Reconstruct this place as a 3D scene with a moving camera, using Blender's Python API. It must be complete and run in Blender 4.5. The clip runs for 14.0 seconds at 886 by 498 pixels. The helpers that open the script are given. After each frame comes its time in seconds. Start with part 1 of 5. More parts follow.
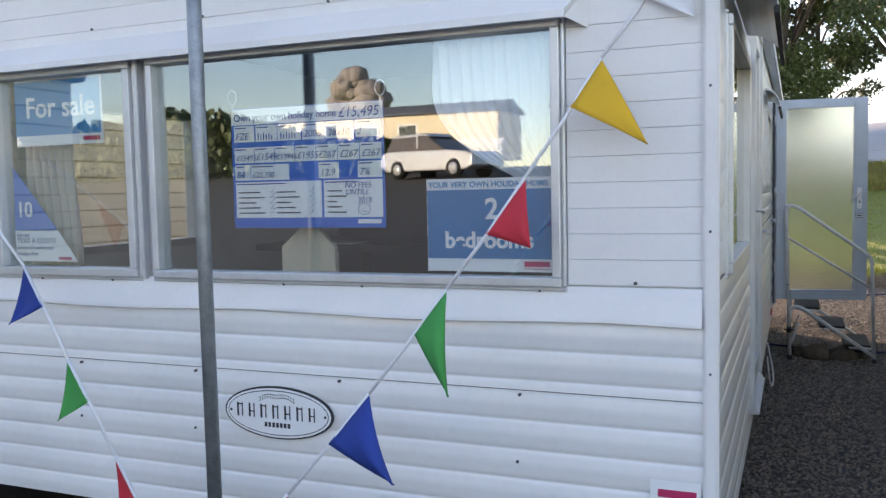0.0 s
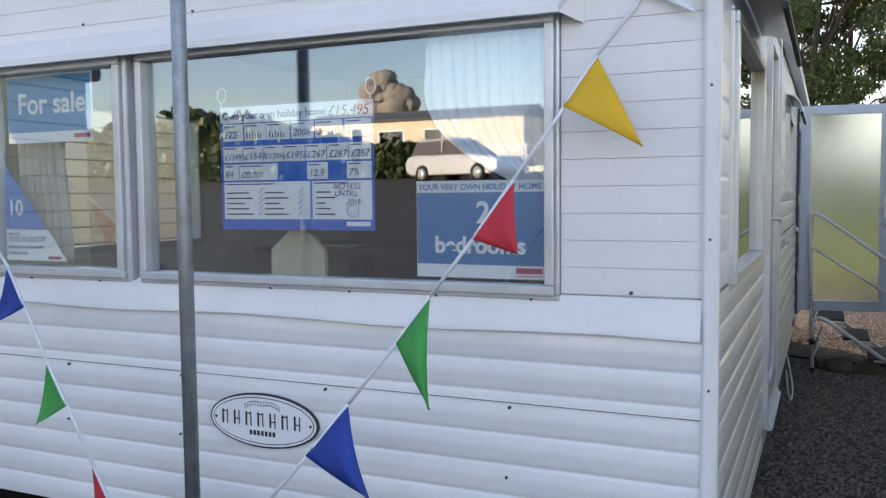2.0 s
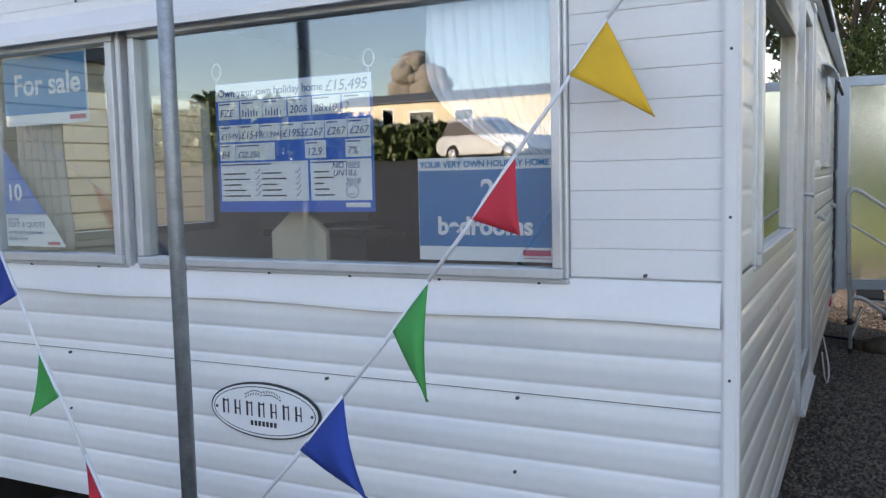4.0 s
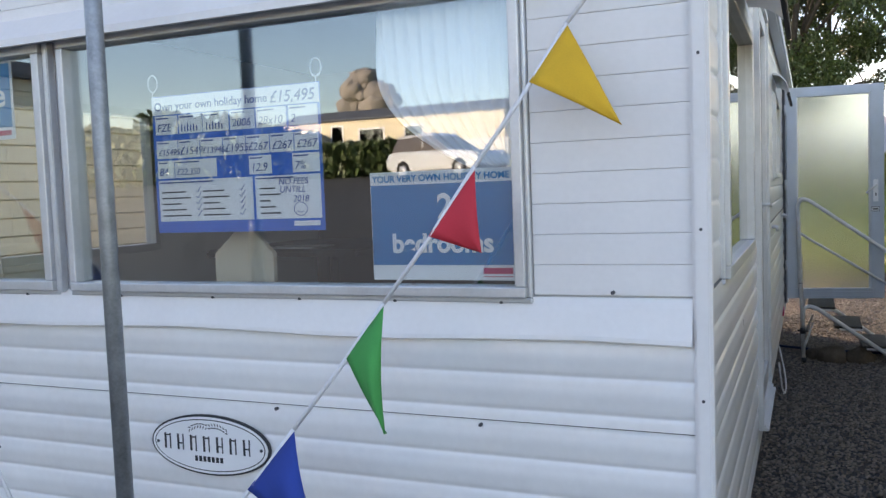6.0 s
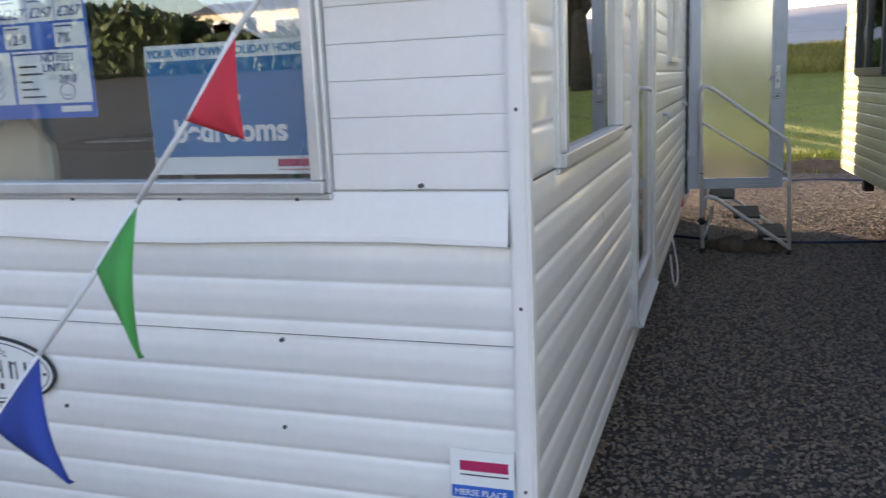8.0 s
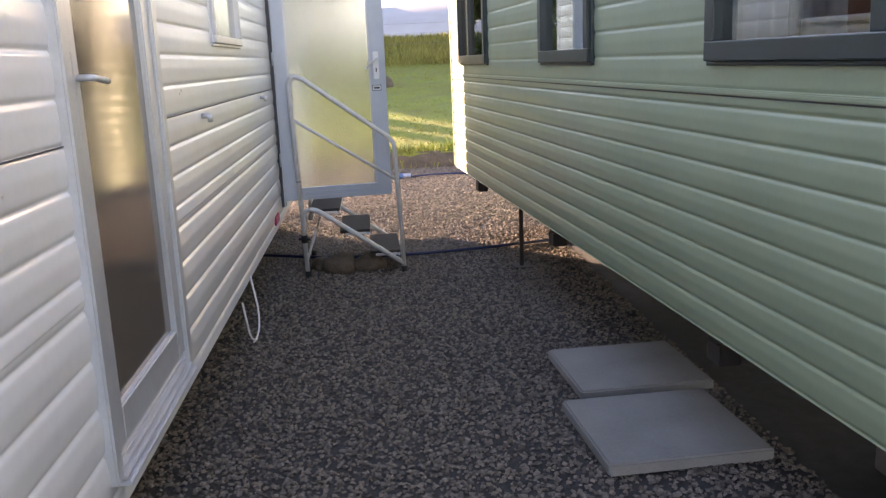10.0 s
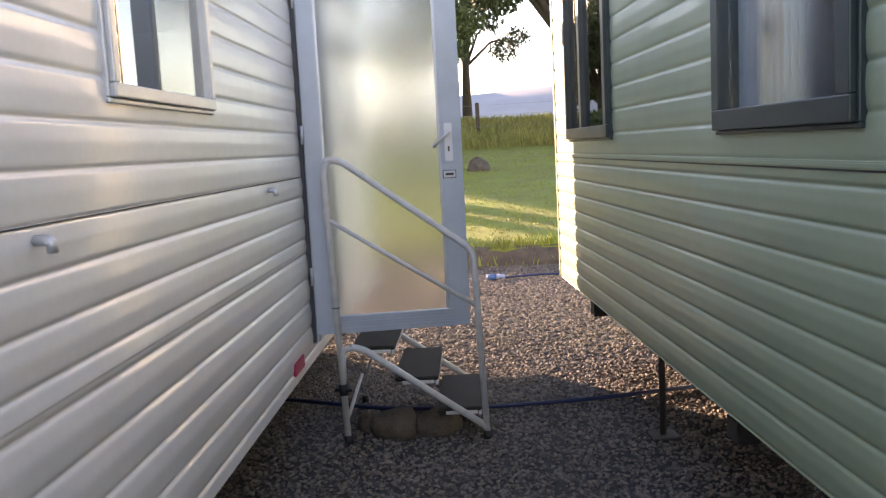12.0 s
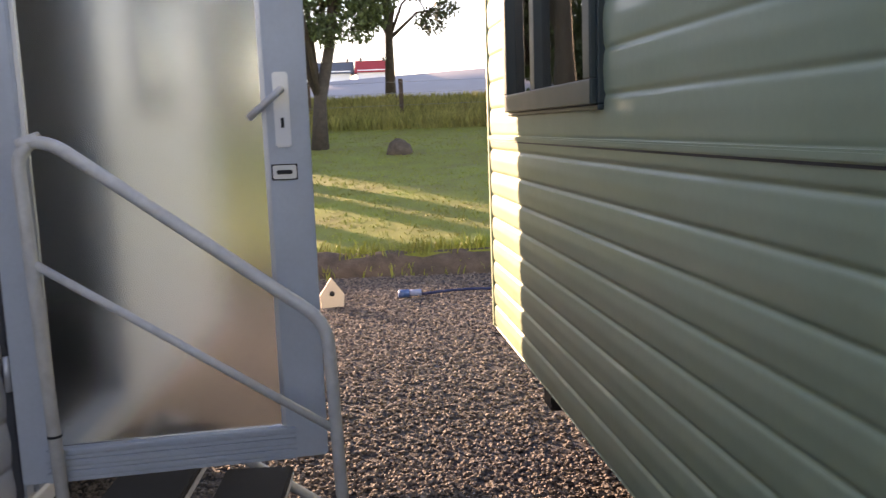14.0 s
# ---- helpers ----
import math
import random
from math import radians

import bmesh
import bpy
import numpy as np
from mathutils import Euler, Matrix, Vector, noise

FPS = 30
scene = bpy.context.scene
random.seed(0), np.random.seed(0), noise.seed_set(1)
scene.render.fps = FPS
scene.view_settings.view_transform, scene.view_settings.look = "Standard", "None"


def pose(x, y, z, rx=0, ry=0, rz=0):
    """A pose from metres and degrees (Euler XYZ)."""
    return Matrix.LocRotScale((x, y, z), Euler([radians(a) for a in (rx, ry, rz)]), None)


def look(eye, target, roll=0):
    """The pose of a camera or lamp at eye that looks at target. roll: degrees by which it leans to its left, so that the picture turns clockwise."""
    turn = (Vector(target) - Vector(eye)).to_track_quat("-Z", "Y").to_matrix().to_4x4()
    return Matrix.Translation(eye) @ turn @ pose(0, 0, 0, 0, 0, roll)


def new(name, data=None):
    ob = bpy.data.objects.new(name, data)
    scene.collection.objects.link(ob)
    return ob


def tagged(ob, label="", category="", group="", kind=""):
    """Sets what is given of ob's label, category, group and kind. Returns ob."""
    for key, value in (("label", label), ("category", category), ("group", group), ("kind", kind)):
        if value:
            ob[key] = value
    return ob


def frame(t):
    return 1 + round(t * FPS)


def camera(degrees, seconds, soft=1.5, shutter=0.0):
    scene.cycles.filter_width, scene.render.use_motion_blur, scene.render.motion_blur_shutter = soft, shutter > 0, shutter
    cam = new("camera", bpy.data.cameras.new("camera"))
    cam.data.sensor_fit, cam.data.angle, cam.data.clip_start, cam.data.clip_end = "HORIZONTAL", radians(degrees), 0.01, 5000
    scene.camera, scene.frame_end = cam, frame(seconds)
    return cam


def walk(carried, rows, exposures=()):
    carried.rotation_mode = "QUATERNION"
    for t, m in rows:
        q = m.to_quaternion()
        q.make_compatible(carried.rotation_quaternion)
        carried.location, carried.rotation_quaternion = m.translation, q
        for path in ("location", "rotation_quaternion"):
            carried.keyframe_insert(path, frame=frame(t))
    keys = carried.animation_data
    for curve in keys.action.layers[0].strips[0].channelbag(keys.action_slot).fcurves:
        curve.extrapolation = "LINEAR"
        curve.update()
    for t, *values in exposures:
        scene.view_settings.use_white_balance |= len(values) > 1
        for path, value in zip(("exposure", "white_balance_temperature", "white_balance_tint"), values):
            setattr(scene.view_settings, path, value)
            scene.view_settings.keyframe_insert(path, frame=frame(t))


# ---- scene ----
cam = camera(54.8, 14.0, soft=1.35, shutter=0.1)

PATH = [
    (0, (0.209, -2.485, 1.627), (-0.554, -0.641, 1.492), -1.2),
    (0.5, (0.294, -2.346, 1.627), (-0.637, -0.579, 1.535), -1.4),
    (1, (0.315, -2.31, 1.623), (-0.589, -0.528, 1.529), -1.7),
    (1.5, (0.286, -2.336, 1.624), (-0.567, -0.529, 1.519), -1.4),
    (2, (0.27, -2.34, 1.62), (-0.55, -0.52, 1.496), -0.5),
    (2.5, (0.268, -2.33, 1.614), (-0.542, -0.508, 1.466), -0.3),
    (3, (0.289, -2.296, 1.611), (-0.545, -0.486, 1.445), -0.2),
    (3.2, (0.316, -2.275, 1.613), (-0.545, -0.478, 1.431), -0.3),
    (5.5, (0.22, -2.037, 1.607), (-0.664, -0.247, 1.478), -2.0),
    (6, (0.22, -2.052, 1.607), (-0.569, -0.219, 1.474), -2.1),
    (6.5, (0.217, -2.059, 1.607), (-0.449, -0.184, 1.405), -2.7),
    (7, (0.277, -1.984, 1.593), (-0.5, -0.158, 1.343), -3.3),
    (7.5, (0.411, -1.856, 1.587), (-0.516, -0.111, 1.274), -3.2),
    (8, (0.389, -1.657, 1.556), (-0.247, 0.2, 1.175), -2.5),
    (8.2, (0.406, -1.505, 1.574), (0.013, 0.412, 1.163), -0.8),
    (8.5, (0.485, -1.483, 1.574), (0.331, 0.469, 1.167), -2.9),
    (8.7, (0.562, -1.329, 1.545), (0.479, 0.619, 1.101), -2.8),
    (10.8, (0.757, 0.603, 1.474), (0.938, 2.557, 1.09), -3.0),
    (11, (0.782, 0.794, 1.448), (0.762, 2.768, 1.129), -4.1),
    (11.5, (0.786, 1.306, 1.461), (0.619, 3.283, 1.21), -2.3),
    (12, (0.854, 1.825, 1.461), (0.775, 3.809, 1.226), -3.0),
    (12.5, (0.903, 2.306, 1.456), (0.755, 4.277, 1.149), -0.4),
    (13, (0.944, 2.855, 1.449), (0.947, 4.835, 1.163), -0.6),
    (13.5, (1.008, 3.339, 1.474), (0.84, 5.312, 1.192), 0.9),
    (14, (1.042, 3.881, 1.432), (1.125, 5.858, 1.147), -2.1),
]
walk(cam, [(t, look(eye, target, roll)) for t, eye, target, roll in PATH],
     exposures=[(0, 1.95, 7000, 27), (7.5, 1.95, 7000, 27), (8.5, 2.2, 7550, 30), (11, 2.9, 7600, 37), (12.5, 2.25, 7450, 35), (14, 2.05, 7500, 37)])

# ---- light ----
SUN_AZ = Vector((-0.648, 0.762, 0)).normalized()
SUN_EL = radians(12)
world = bpy.data.worlds.new("sky")
scene.world = world
world.use_nodes = True
wn = world.node_tree.nodes
sky = wn.new("ShaderNodeTexSky")
sky.sky_type, sky.sun_disc = "NISHITA", False
sky.sun_elevation = SUN_EL
sky.sun_rotation = math.atan2(SUN_AZ.x, SUN_AZ.y)
sky.air_density, sky.dust_density, sky.ozone_density = 1.0, 0.1, 1.15
wn["Background"].inputs["Strength"].default_value = 0.14
world.node_tree.links.new(sky.outputs[0], wn["Background"].inputs[0])
sun = new("sun", bpy.data.lights.new("sun", "SUN"))
sun.data.energy, sun.data.angle, sun.data.color = 5.0, radians(0.6), (1.0, 0.82, 0.55)
sun.matrix_world = look((0, 0, 30), tuple(Vector((0, 0, 30)) - (SUN_AZ * math.cos(SUN_EL) + Vector((0, 0, math.sin(SUN_EL)))) * 10))


# ---- materials ----
def material(name, colour, rough=0.5, metal=0.0, vary=0.12, scale=6.0, fine=90.0, bump=0.0, spec=0.5,
             colour2=None, island=0.0, coat=0.0, wobble=0.0):
    """Principled surface with two scales of variation in colour and roughness, and a fine relief."""
    m = bpy.data.materials.new(name)
    m.use_nodes = True
    n, l = m.node_tree.nodes, m.node_tree.links
    p = n["Principled BSDF"]
    tc = n.new("ShaderNodeTexCoord")
    big, small = n.new("ShaderNodeTexNoise"), n.new("ShaderNodeTexNoise")
    big.inputs["Scale"].default_value, small.inputs["Scale"].default_value = scale, fine
    big.inputs["Detail"].default_value = 5
    for t in (big, small):
        l.new(tc.outputs["Object"], t.inputs["Vector"])
    add = n.new("ShaderNodeMath")
    add.operation = "MULTIPLY_ADD"
    l.new(small.outputs["Fac"], add.inputs[0])
    add.inputs[1].default_value = 0.4
    l.new(big.outputs["Fac"], add.inputs[2])
    ramp = n.new("ShaderNodeMapRange")
    ramp.inputs[1].default_value, ramp.inputs[2].default_value = 0.4, 1.0
    l.new(add.outputs[0], ramp.inputs[0])
    mix = n.new("ShaderNodeMix")
    mix.data_type = "RGBA"
    c2 = colour2 or tuple(c * (1 - vary * 2) for c in colour)
    mix.inputs[6].default_value, mix.inputs[7].default_value = (*c2, 1), (*colour, 1)
    l.new(ramp.outputs[0], mix.inputs[0])
    out = mix.outputs[2]
    if island:
        geo = n.new("ShaderNodeNewGeometry")
        hsv = n.new("ShaderNodeHueSaturation")
        r2 = n.new("ShaderNodeMapRange")
        r2.inputs[3].default_value, r2.inputs[4].default_value = 1 - island, 1 + island
        l.new(geo.outputs["Random Per Island"], r2.inputs[0])
        l.new(r2.outputs[0], hsv.inputs["Value"])
        l.new(out, hsv.inputs["Color"])
        out = hsv.outputs[0]
    l.new(out, p.inputs["Base Color"])
    rr = n.new("ShaderNodeMapRange")
    rr.inputs[3].default_value, rr.inputs[4].default_value = max(rough - 0.08, 0.02), min(rough + 0.1, 1)
    l.new(big.outputs["Fac"], rr.inputs[0])
    l.new(rr.outputs[0], p.inputs["Roughness"])
    p.inputs["Metallic"].default_value = metal
    p.inputs["Specular IOR Level"].default_value = spec
    p.inputs["Coat Weight"].default_value = coat
    if bump:
        b = n.new("ShaderNodeBump")
        b.inputs["Strength"].default_value, b.inputs["Distance"].default_value = 1.0, bump
        l.new(add.outputs[0], b.inputs["Height"])
        l.new(b.outputs[0], p.inputs["Normal"])
    if wobble:
        dent, b = n.new("ShaderNodeTexNoise"), n.new("ShaderNodeBump")
        dent.inputs["Scale"].default_value, dent.inputs["Detail"].default_value = 3.5, 1.5
        l.new(tc.outputs["Object"], dent.inputs["Vector"])
        b.inputs["Strength"].default_value, b.inputs["Distance"].default_value = 1.0, wobble
        l.new(dent.outputs["Fac"], b.inputs["Height"])
        l.new(b.outputs[0], p.inputs["Normal"])
    return m


def glass(name, tint=(0.93, 0.95, 0.95), ior=1.8, gloss=(1.0, 1.0, 1.0)):
    """Clear window pane: see-through with a mirror gloss."""
    m = bpy.data.materials.new(name)
    m.use_nodes = True
    n, l = m.node_tree.nodes, m.node_tree.links
    n.remove(n["Principled BSDF"])
    lw, tr, gl, mx = (n.new("ShaderNode" + k) for k in ("LayerWeight", "BsdfTransparent", "BsdfGlossy", "MixShader"))
    lw.inputs[0].default_value = 0.5
    pw, fr = n.new("ShaderNodeMath"), n.new("ShaderNodeMath")
    pw.operation, fr.operation = "POWER", "MULTIPLY_ADD"
    pw.inputs[1].default_value = 3.5
    l.new(lw.outputs["Facing"], pw.inputs[0])
    l.new(pw.outputs[0], fr.inputs[0])
    fr.inputs[1].default_value, fr.inputs[2].default_value = 0.8, ((ior - 1) / (ior + 1)) ** 2
    tr.inputs[0].default_value = (*tint, 1)
    gl.inputs["Roughness"].default_value = 0.01
    gl.inputs["Color"].default_value = (*gloss, 1)
    l.new(fr.outputs[0], mx.inputs[0])
    l.new(tr.outputs[0], mx.inputs[1])
    l.new(gl.outputs[0], mx.inputs[2])
    l.new(mx.outputs[0], n["Material Output"].inputs[0])
    return m


def frosted(name, colour, rough):
    m = bpy.data.materials.new(name)
    m.use_nodes = True
    n, l = m.node_tree.nodes, m.node_tree.links
    p = n["Principled BSDF"]
    p.inputs["Base Color"].default_value = (*colour, 1)
    p.inputs["Roughness"].default_value = rough
    p.inputs["Transmission Weight"].default_value = 1.0
    p.inputs["IOR"].default_value = 1.35
    tc, no, b = n.new("ShaderNodeTexCoord"), n.new("ShaderNodeTexNoise"), n.new("ShaderNodeBump")
    mp = n.new("ShaderNodeMapping")
    mp.inputs["Scale"].default_value = (260, 260, 60)
    l.new(tc.outputs["Object"], mp.inputs[0])
    l.new(mp.outputs[0], no.inputs["Vector"])
    no.inputs["Scale"].default_value = 1.0
    b.inputs["Distance"].default_value, b.inputs["Strength"].default_value = 0.0008, 0.4
    l.new(no.outputs["Fac"], b.inputs["Height"])
    l.new(b.outputs[0], p.inputs["Normal"])
    return m


WHITE = material("white_enamel", (0.78, 0.77, 0.77), 0.3, vary=0.06, scale=2.5, fine=40, coat=0.25, wobble=0.006)
WHITE_FRONT = material("white_painted_board", (0.8, 0.78, 0.78), 0.42, vary=0.05, scale=3, fine=60, bump=0.0005)
GREEN = material("sage_green_enamel", (0.31, 0.38, 0.25), 0.4, vary=0.08, scale=2.0, fine=50, coat=0.14, wobble=0.006)
CREAM = material("cream_cladding", (0.72, 0.62, 0.42), 0.45, vary=0.08)
ALU = material("dull_aluminium", (0.64, 0.65, 0.67), 0.36, metal=0.45, vary=0.1, scale=10, bump=0.0003)
ALU_PAINT = material("grey_blue_painted_aluminium", (0.5, 0.55, 0.62), 0.4, vary=0.08, scale=8)
GALV = material("galvanised_steel", (0.36, 0.38, 0.4), 0.45, metal=0.7, vary=0.25, scale=18, fine=120, bump=0.0006)
TUBE = material("white_coated_tube", (0.72, 0.71, 0.7), 0.4, vary=0.12, scale=25)
BLACK = material("black_rubber", (0.015, 0.015, 0.016), 0.6, vary=0.2)
DARKFRAME = material("dark_green_frame", (0.03, 0.05, 0.05), 0.35, vary=0.15)
RIVET = material("rivet_head", (0.07, 0.07, 0.08), 0.5)
GLASS = glass("window_glass", ior=2.2, gloss=(0.84, 0.94, 1.0))
GLASS_DARK = glass("tinted_window_glass", (0.42, 0.44, 0.42), 2.1)
FROST = frosted("reeded_obscure_glass", (0.86, 0.88, 0.85), 0.27)
BROWNGLASS = material("brown_backed_glass", (0.13, 0.105, 0.085), 0.1, vary=0.15, spec=0.9)
TREAD = material("dark_grit_tread", (0.042, 0.035, 0.028), 0.9, vary=0.25, fine=200, bump=0.002)
STEEL_DARK = material("rusty_chassis_steel", (0.05, 0.042, 0.038), 0.7, vary=0.3)
BLOCK = material("concrete_block", (0.2, 0.18, 0.16), 0.9, vary=0.2, bump=0.003)
SLAB = material("concrete_paving", (0.3, 0.29, 0.28), 0.9, vary=0.15, scale=4, bump=0.002)
GRAVEL = material("dark_gravel_bed", (0.075, 0.068, 0.067), 0.9, vary=0.3, scale=14, fine=160, bump=0.012)
STONES = material("gravel_stones", (0.215, 0.178, 0.15), 0.8, vary=0.2, scale=30, fine=200, bump=0.002, island=0.4)
GRASS = material("lawn_turf", (0.23, 0.28, 0.033), 0.9, scale=1.6, fine=25, bump=0.014, colour2=(0.17, 0.15, 0.035))
BLADE = material("grass_blades", (0.27, 0.34, 0.04), 0.7, scale=1.2, fine=10, colour2=(0.21, 0.18, 0.04), island=0.25)
DRY = material("tall_dry_grass", (0.4, 0.36, 0.12), 0.8, scale=1.0, fine=10, colour2=(0.2, 0.22, 0.05), island=0.4)
ASPHALT = material("asphalt", (0.06, 0.06, 0.062), 0.85, vary=0.2, bump=0.004)
SOIL = material("stony_soil_edge", (0.16, 0.12, 0.085), 0.95, vary=0.35, scale=8, bump=0.02)
BARK = material("bark", (0.09, 0.075, 0.06), 0.95, vary=0.3, scale=9, fine=50, bump=0.02)
LEAF = material("broad_leaves", (0.075, 0.11, 0.03), 0.55, scale=0.8, fine=12, colour2=(0.04, 0.065, 0.02), island=0.4)
NEEDLE = material("pine_needles", (0.05, 0.075, 0.03), 0.6, scale=0.8, fine=12, colour2=(0.03, 0.045, 0.02), island=0.4)
# Brown taken below bare wood: the dimness indoors is put into this colour.
INTERIOR = material("shaded_brown_panelling", (0.06, 0.047, 0.037), 0.7, vary=0.2)
UPHOLSTERY = material("dark_upholstery", (0.06, 0.05, 0.045), 0.9, vary=0.2)
CURTAIN = material("white_voile", (0.8, 0.82, 0.88), 0.9, vary=0.05)
DRAPE = material("beige_drape", (0.5, 0.44, 0.4), 0.9, vary=0.1)
CARD = material("cream_board", (0.66, 0.58, 0.45), 0.7, vary=0.1, scale=5)
PAPER = material("white_paper", (0.82, 0.82, 0.83), 0.35, vary=0.03, coat=0.4)
SKYBLUE = material("bright_blue_print", (0.008, 0.23, 0.5), 0.3, vary=0.04, coat=0.4)
MIDBLUE = material("royal_blue_print", (0.02, 0.14, 0.55), 0.3, vary=0.04, coat=0.4)
INK = material("blue_ink", (0.03, 0.07, 0.3), 0.5)
DARKINK = material("black_ink", (0.03, 0.03, 0.035), 0.5)
PINK = material("magenta_print", (0.55, 0.03, 0.12), 0.4)
CLOTH = {k: material(k + "_bunting_cloth", c, 0.75, vary=0.1, scale=9, fine=300, bump=0.0006) for k, c in
         {"yellow": (0.78, 0.44, 0.02), "red": (0.62, 0.03, 0.05), "green": (0.03, 0.32, 0.07), "blue": (0.012, 0.05, 0.3), "white": (0.8, 0.8, 0.82)}.items()}
TAPE = material("white_tape", (0.8, 0.8, 0.82), 0.7)
WOODPOST = material("weathered_post", (0.12, 0.09, 0.07), 0.9, vary=0.25, bump=0.006)
# Distance haze is put into the hill's pale grey colour.
HILL = material("haze_toned_hill", (0.4, 0.38, 0.38), 1.0, scale=0.02, fine=0.1)
ROOFRED = material("red_roof", (0.5, 0.05, 0.05), 0.8)
ROOFGREY = material("slate_roof", (0.12, 0.13, 0.15), 0.8)
CARPAINT = material("silver_car_paint", (0.5, 0.5, 0.52), 0.3, metal=0.3, vary=0.03, coat=0.8)
TERRACOTTA = material("terracotta_blind", (0.4, 0.15, 0.09), 0.85, vary=0.15)
LILAC = material("pale_lilac_curtain", (0.5, 0.46, 0.48), 0.9)


# ---- mesh helpers ----
def mesh(name, bm, mat, parent=None, smooth=False):
    data = bpy.data.meshes.new(name)
    bm.normal_update()
    bm.to_mesh(data)
    bm.free()
    for m in (mat if isinstance(mat, (list, tuple)) else [mat]):
        data.materials.append(m)
    if smooth:
        for f in data.polygons:
            f.use_smooth = True
    ob = new(name, data)
    ob.parent = parent
    return ob


def add_box(bm, x0, x1, y0, y1, z0, z1, bevel=0.0):
    part = bmesh.ops.create_cube(bm, size=1.0, matrix=Matrix.LocRotScale(((x0 + x1) / 2, (y0 + y1) / 2, (z0 + z1) / 2), None, (x1 - x0, y1 - y0, z1 - z0)))
    if bevel:
        edges = list({e for v in part["verts"] for e in v.link_edges})
        bmesh.ops.bevel(bm, geom=edges, offset=bevel, segments=2, affect="EDGES")


def box(name, x0, x1, y0, y1, z0, z1, mat, parent=None, bevel=0.004):
    bm = bmesh.new()
    add_box(bm, x0, x1, y0, y1, z0, z1, bevel)
    return mesh(name, bm, mat, parent)


def boxes(name, spans, mat, parent=None, bevel=0.004):
    bm = bmesh.new()
    for s in spans:
        add_box(bm, *s, bevel)
    return mesh(name, bm, mat, parent)


def add_tube(bm, points, r, n=10, taper=None):
    """A round tube along points; taper gives a radius for each."""
    rings = []
    pts = [Vector(p) for p in points]
    side = None
    for i, p in enumerate(pts):
        d = (pts[min(i + 1, len(pts) - 1)] - pts[max(i - 1, 0)]).normalized()
        if side is None:
            side = d.orthogonal().normalized()
        side = (side - d * side.dot(d)).normalized()
        up = d.cross(side)
        rad = taper[i] if taper else r
        rings.append([bm.verts.new(p + (side * math.cos(a) + up * math.sin(a)) * rad) for a in (2 * math.pi * k / n for k in range(n))])
    for a, b in zip(rings, rings[1:]):
        for k in range(n):
            bm.faces.new((a[k], a[(k + 1) % n], b[(k + 1) % n], b[k]))
    bm.faces.new(reversed(rings[0]))
    bm.faces.new(rings[-1])


def tube(name, points, r, mat, parent=None, n=10, taper=None):
    bm = bmesh.new()
    add_tube(bm, points, r, n, taper)
    return mesh(name, bm, mat, parent, smooth=True)


def rounded(points, r, steps=5):
    """A polyline with its inner corners rounded."""
    pts = [Vector(p) for p in points]
    out = [pts[0]]
    for a, b, c in zip(pts, pts[1:], pts[2:]):
        p, q = b + (a - b).normalized() * r, b + (c - b).normalized() * r
        for k in range(steps + 1):
            t = k / steps
            out.append(p * (1 - t) ** 2 + b * 2 * t * (1 - t) + q * t ** 2)
    return out + [pts[-1]]


def ribbed(name, place, spans, profile, mat, parent):
    """A pressed sheet. place(u, out, z) gives the point; spans are u0, u1, z0, z1; profile(z) tells how far it stands out."""
    bm = bmesh.new()
    for u0, u1, z0, z1 in spans:
        n = max(2, round((z1 - z0) / 0.003))
        rows = []
        for i in range(n + 1):
            z = z0 + (z1 - z0) * i / n
            rows.append([bm.verts.new(place(u, profile(z), z)) for u in (u0, u1)])
        for a, b in zip(rows, rows[1:]):
            bm.faces.new((a[0], a[1], b[1], b[0]))
    bmesh.ops.recalc_face_normals(bm, faces=bm.faces)
    return mesh(name, bm, mat, parent, smooth=True)


def rib(z, base, pitch, depth, bow=0.2, cut=0.45):
    """A pressed sheet: nearly flat bands, each with a low ridge, between narrow grooves."""
    t = ((z - base) / pitch) % 1.0
    groove = math.exp(-(min(t, 1.0 - t) / 0.07) ** 2)
    ridge = math.exp(-((t - 0.55) / 0.16) ** 2)
    return depth * (0.45 + bow * math.sin(math.pi * t) + 0.1 * ridge - cut * groove)


def lap(z, base, pitch, depth):
    """A lapped board: it stands out at its foot and leans back to the top, with a crease between boards."""
    t = ((z - base) / pitch) % 1.0
    return depth * (1 - t) if t > 0.08 else depth * t / 0.08 * 0.9


def around(u0, u1, z0, z1, holes):
    """Rectangles that fill a wall around holes (u0, u1, z0, z1), the holes in order and apart."""
    out, u = [], u0
    for a, b, c, d in holes:
        out += [(u, a, z0, z1)]
        if c > z0:
            out += [(a, b, z0, c)]
        if d < z1:
            out += [(a, b, d, z1)]
        u = b
    return [s for s in out + [(u, u1, z0, z1)] if s[1] > s[0] and s[3] > s[2]]


def text(words, x, z, size, mat, parent, y, slant=0.0, align="LEFT", bold=0.0):
    """Lettering on a board that faces the front."""
    c = bpy.data.curves.new("lettering", "FONT")
    c.body, c.size, c.align_x, c.extrude, c.offset, c.shear = words, size, align, 0.0004, bold, slant
    c.materials.append(mat)
    ob = new("lettering", c)
    ob.parent = parent
    ob.matrix_basis = pose(x, y, z, 90, 0, 0)
    return ob


def plate(name, x0, x1, z0, z1, y, mat, parent, thick=0.0012):
    return box(name, x0, x1, y - thick, y, z0, z1, mat, parent, bevel=0)


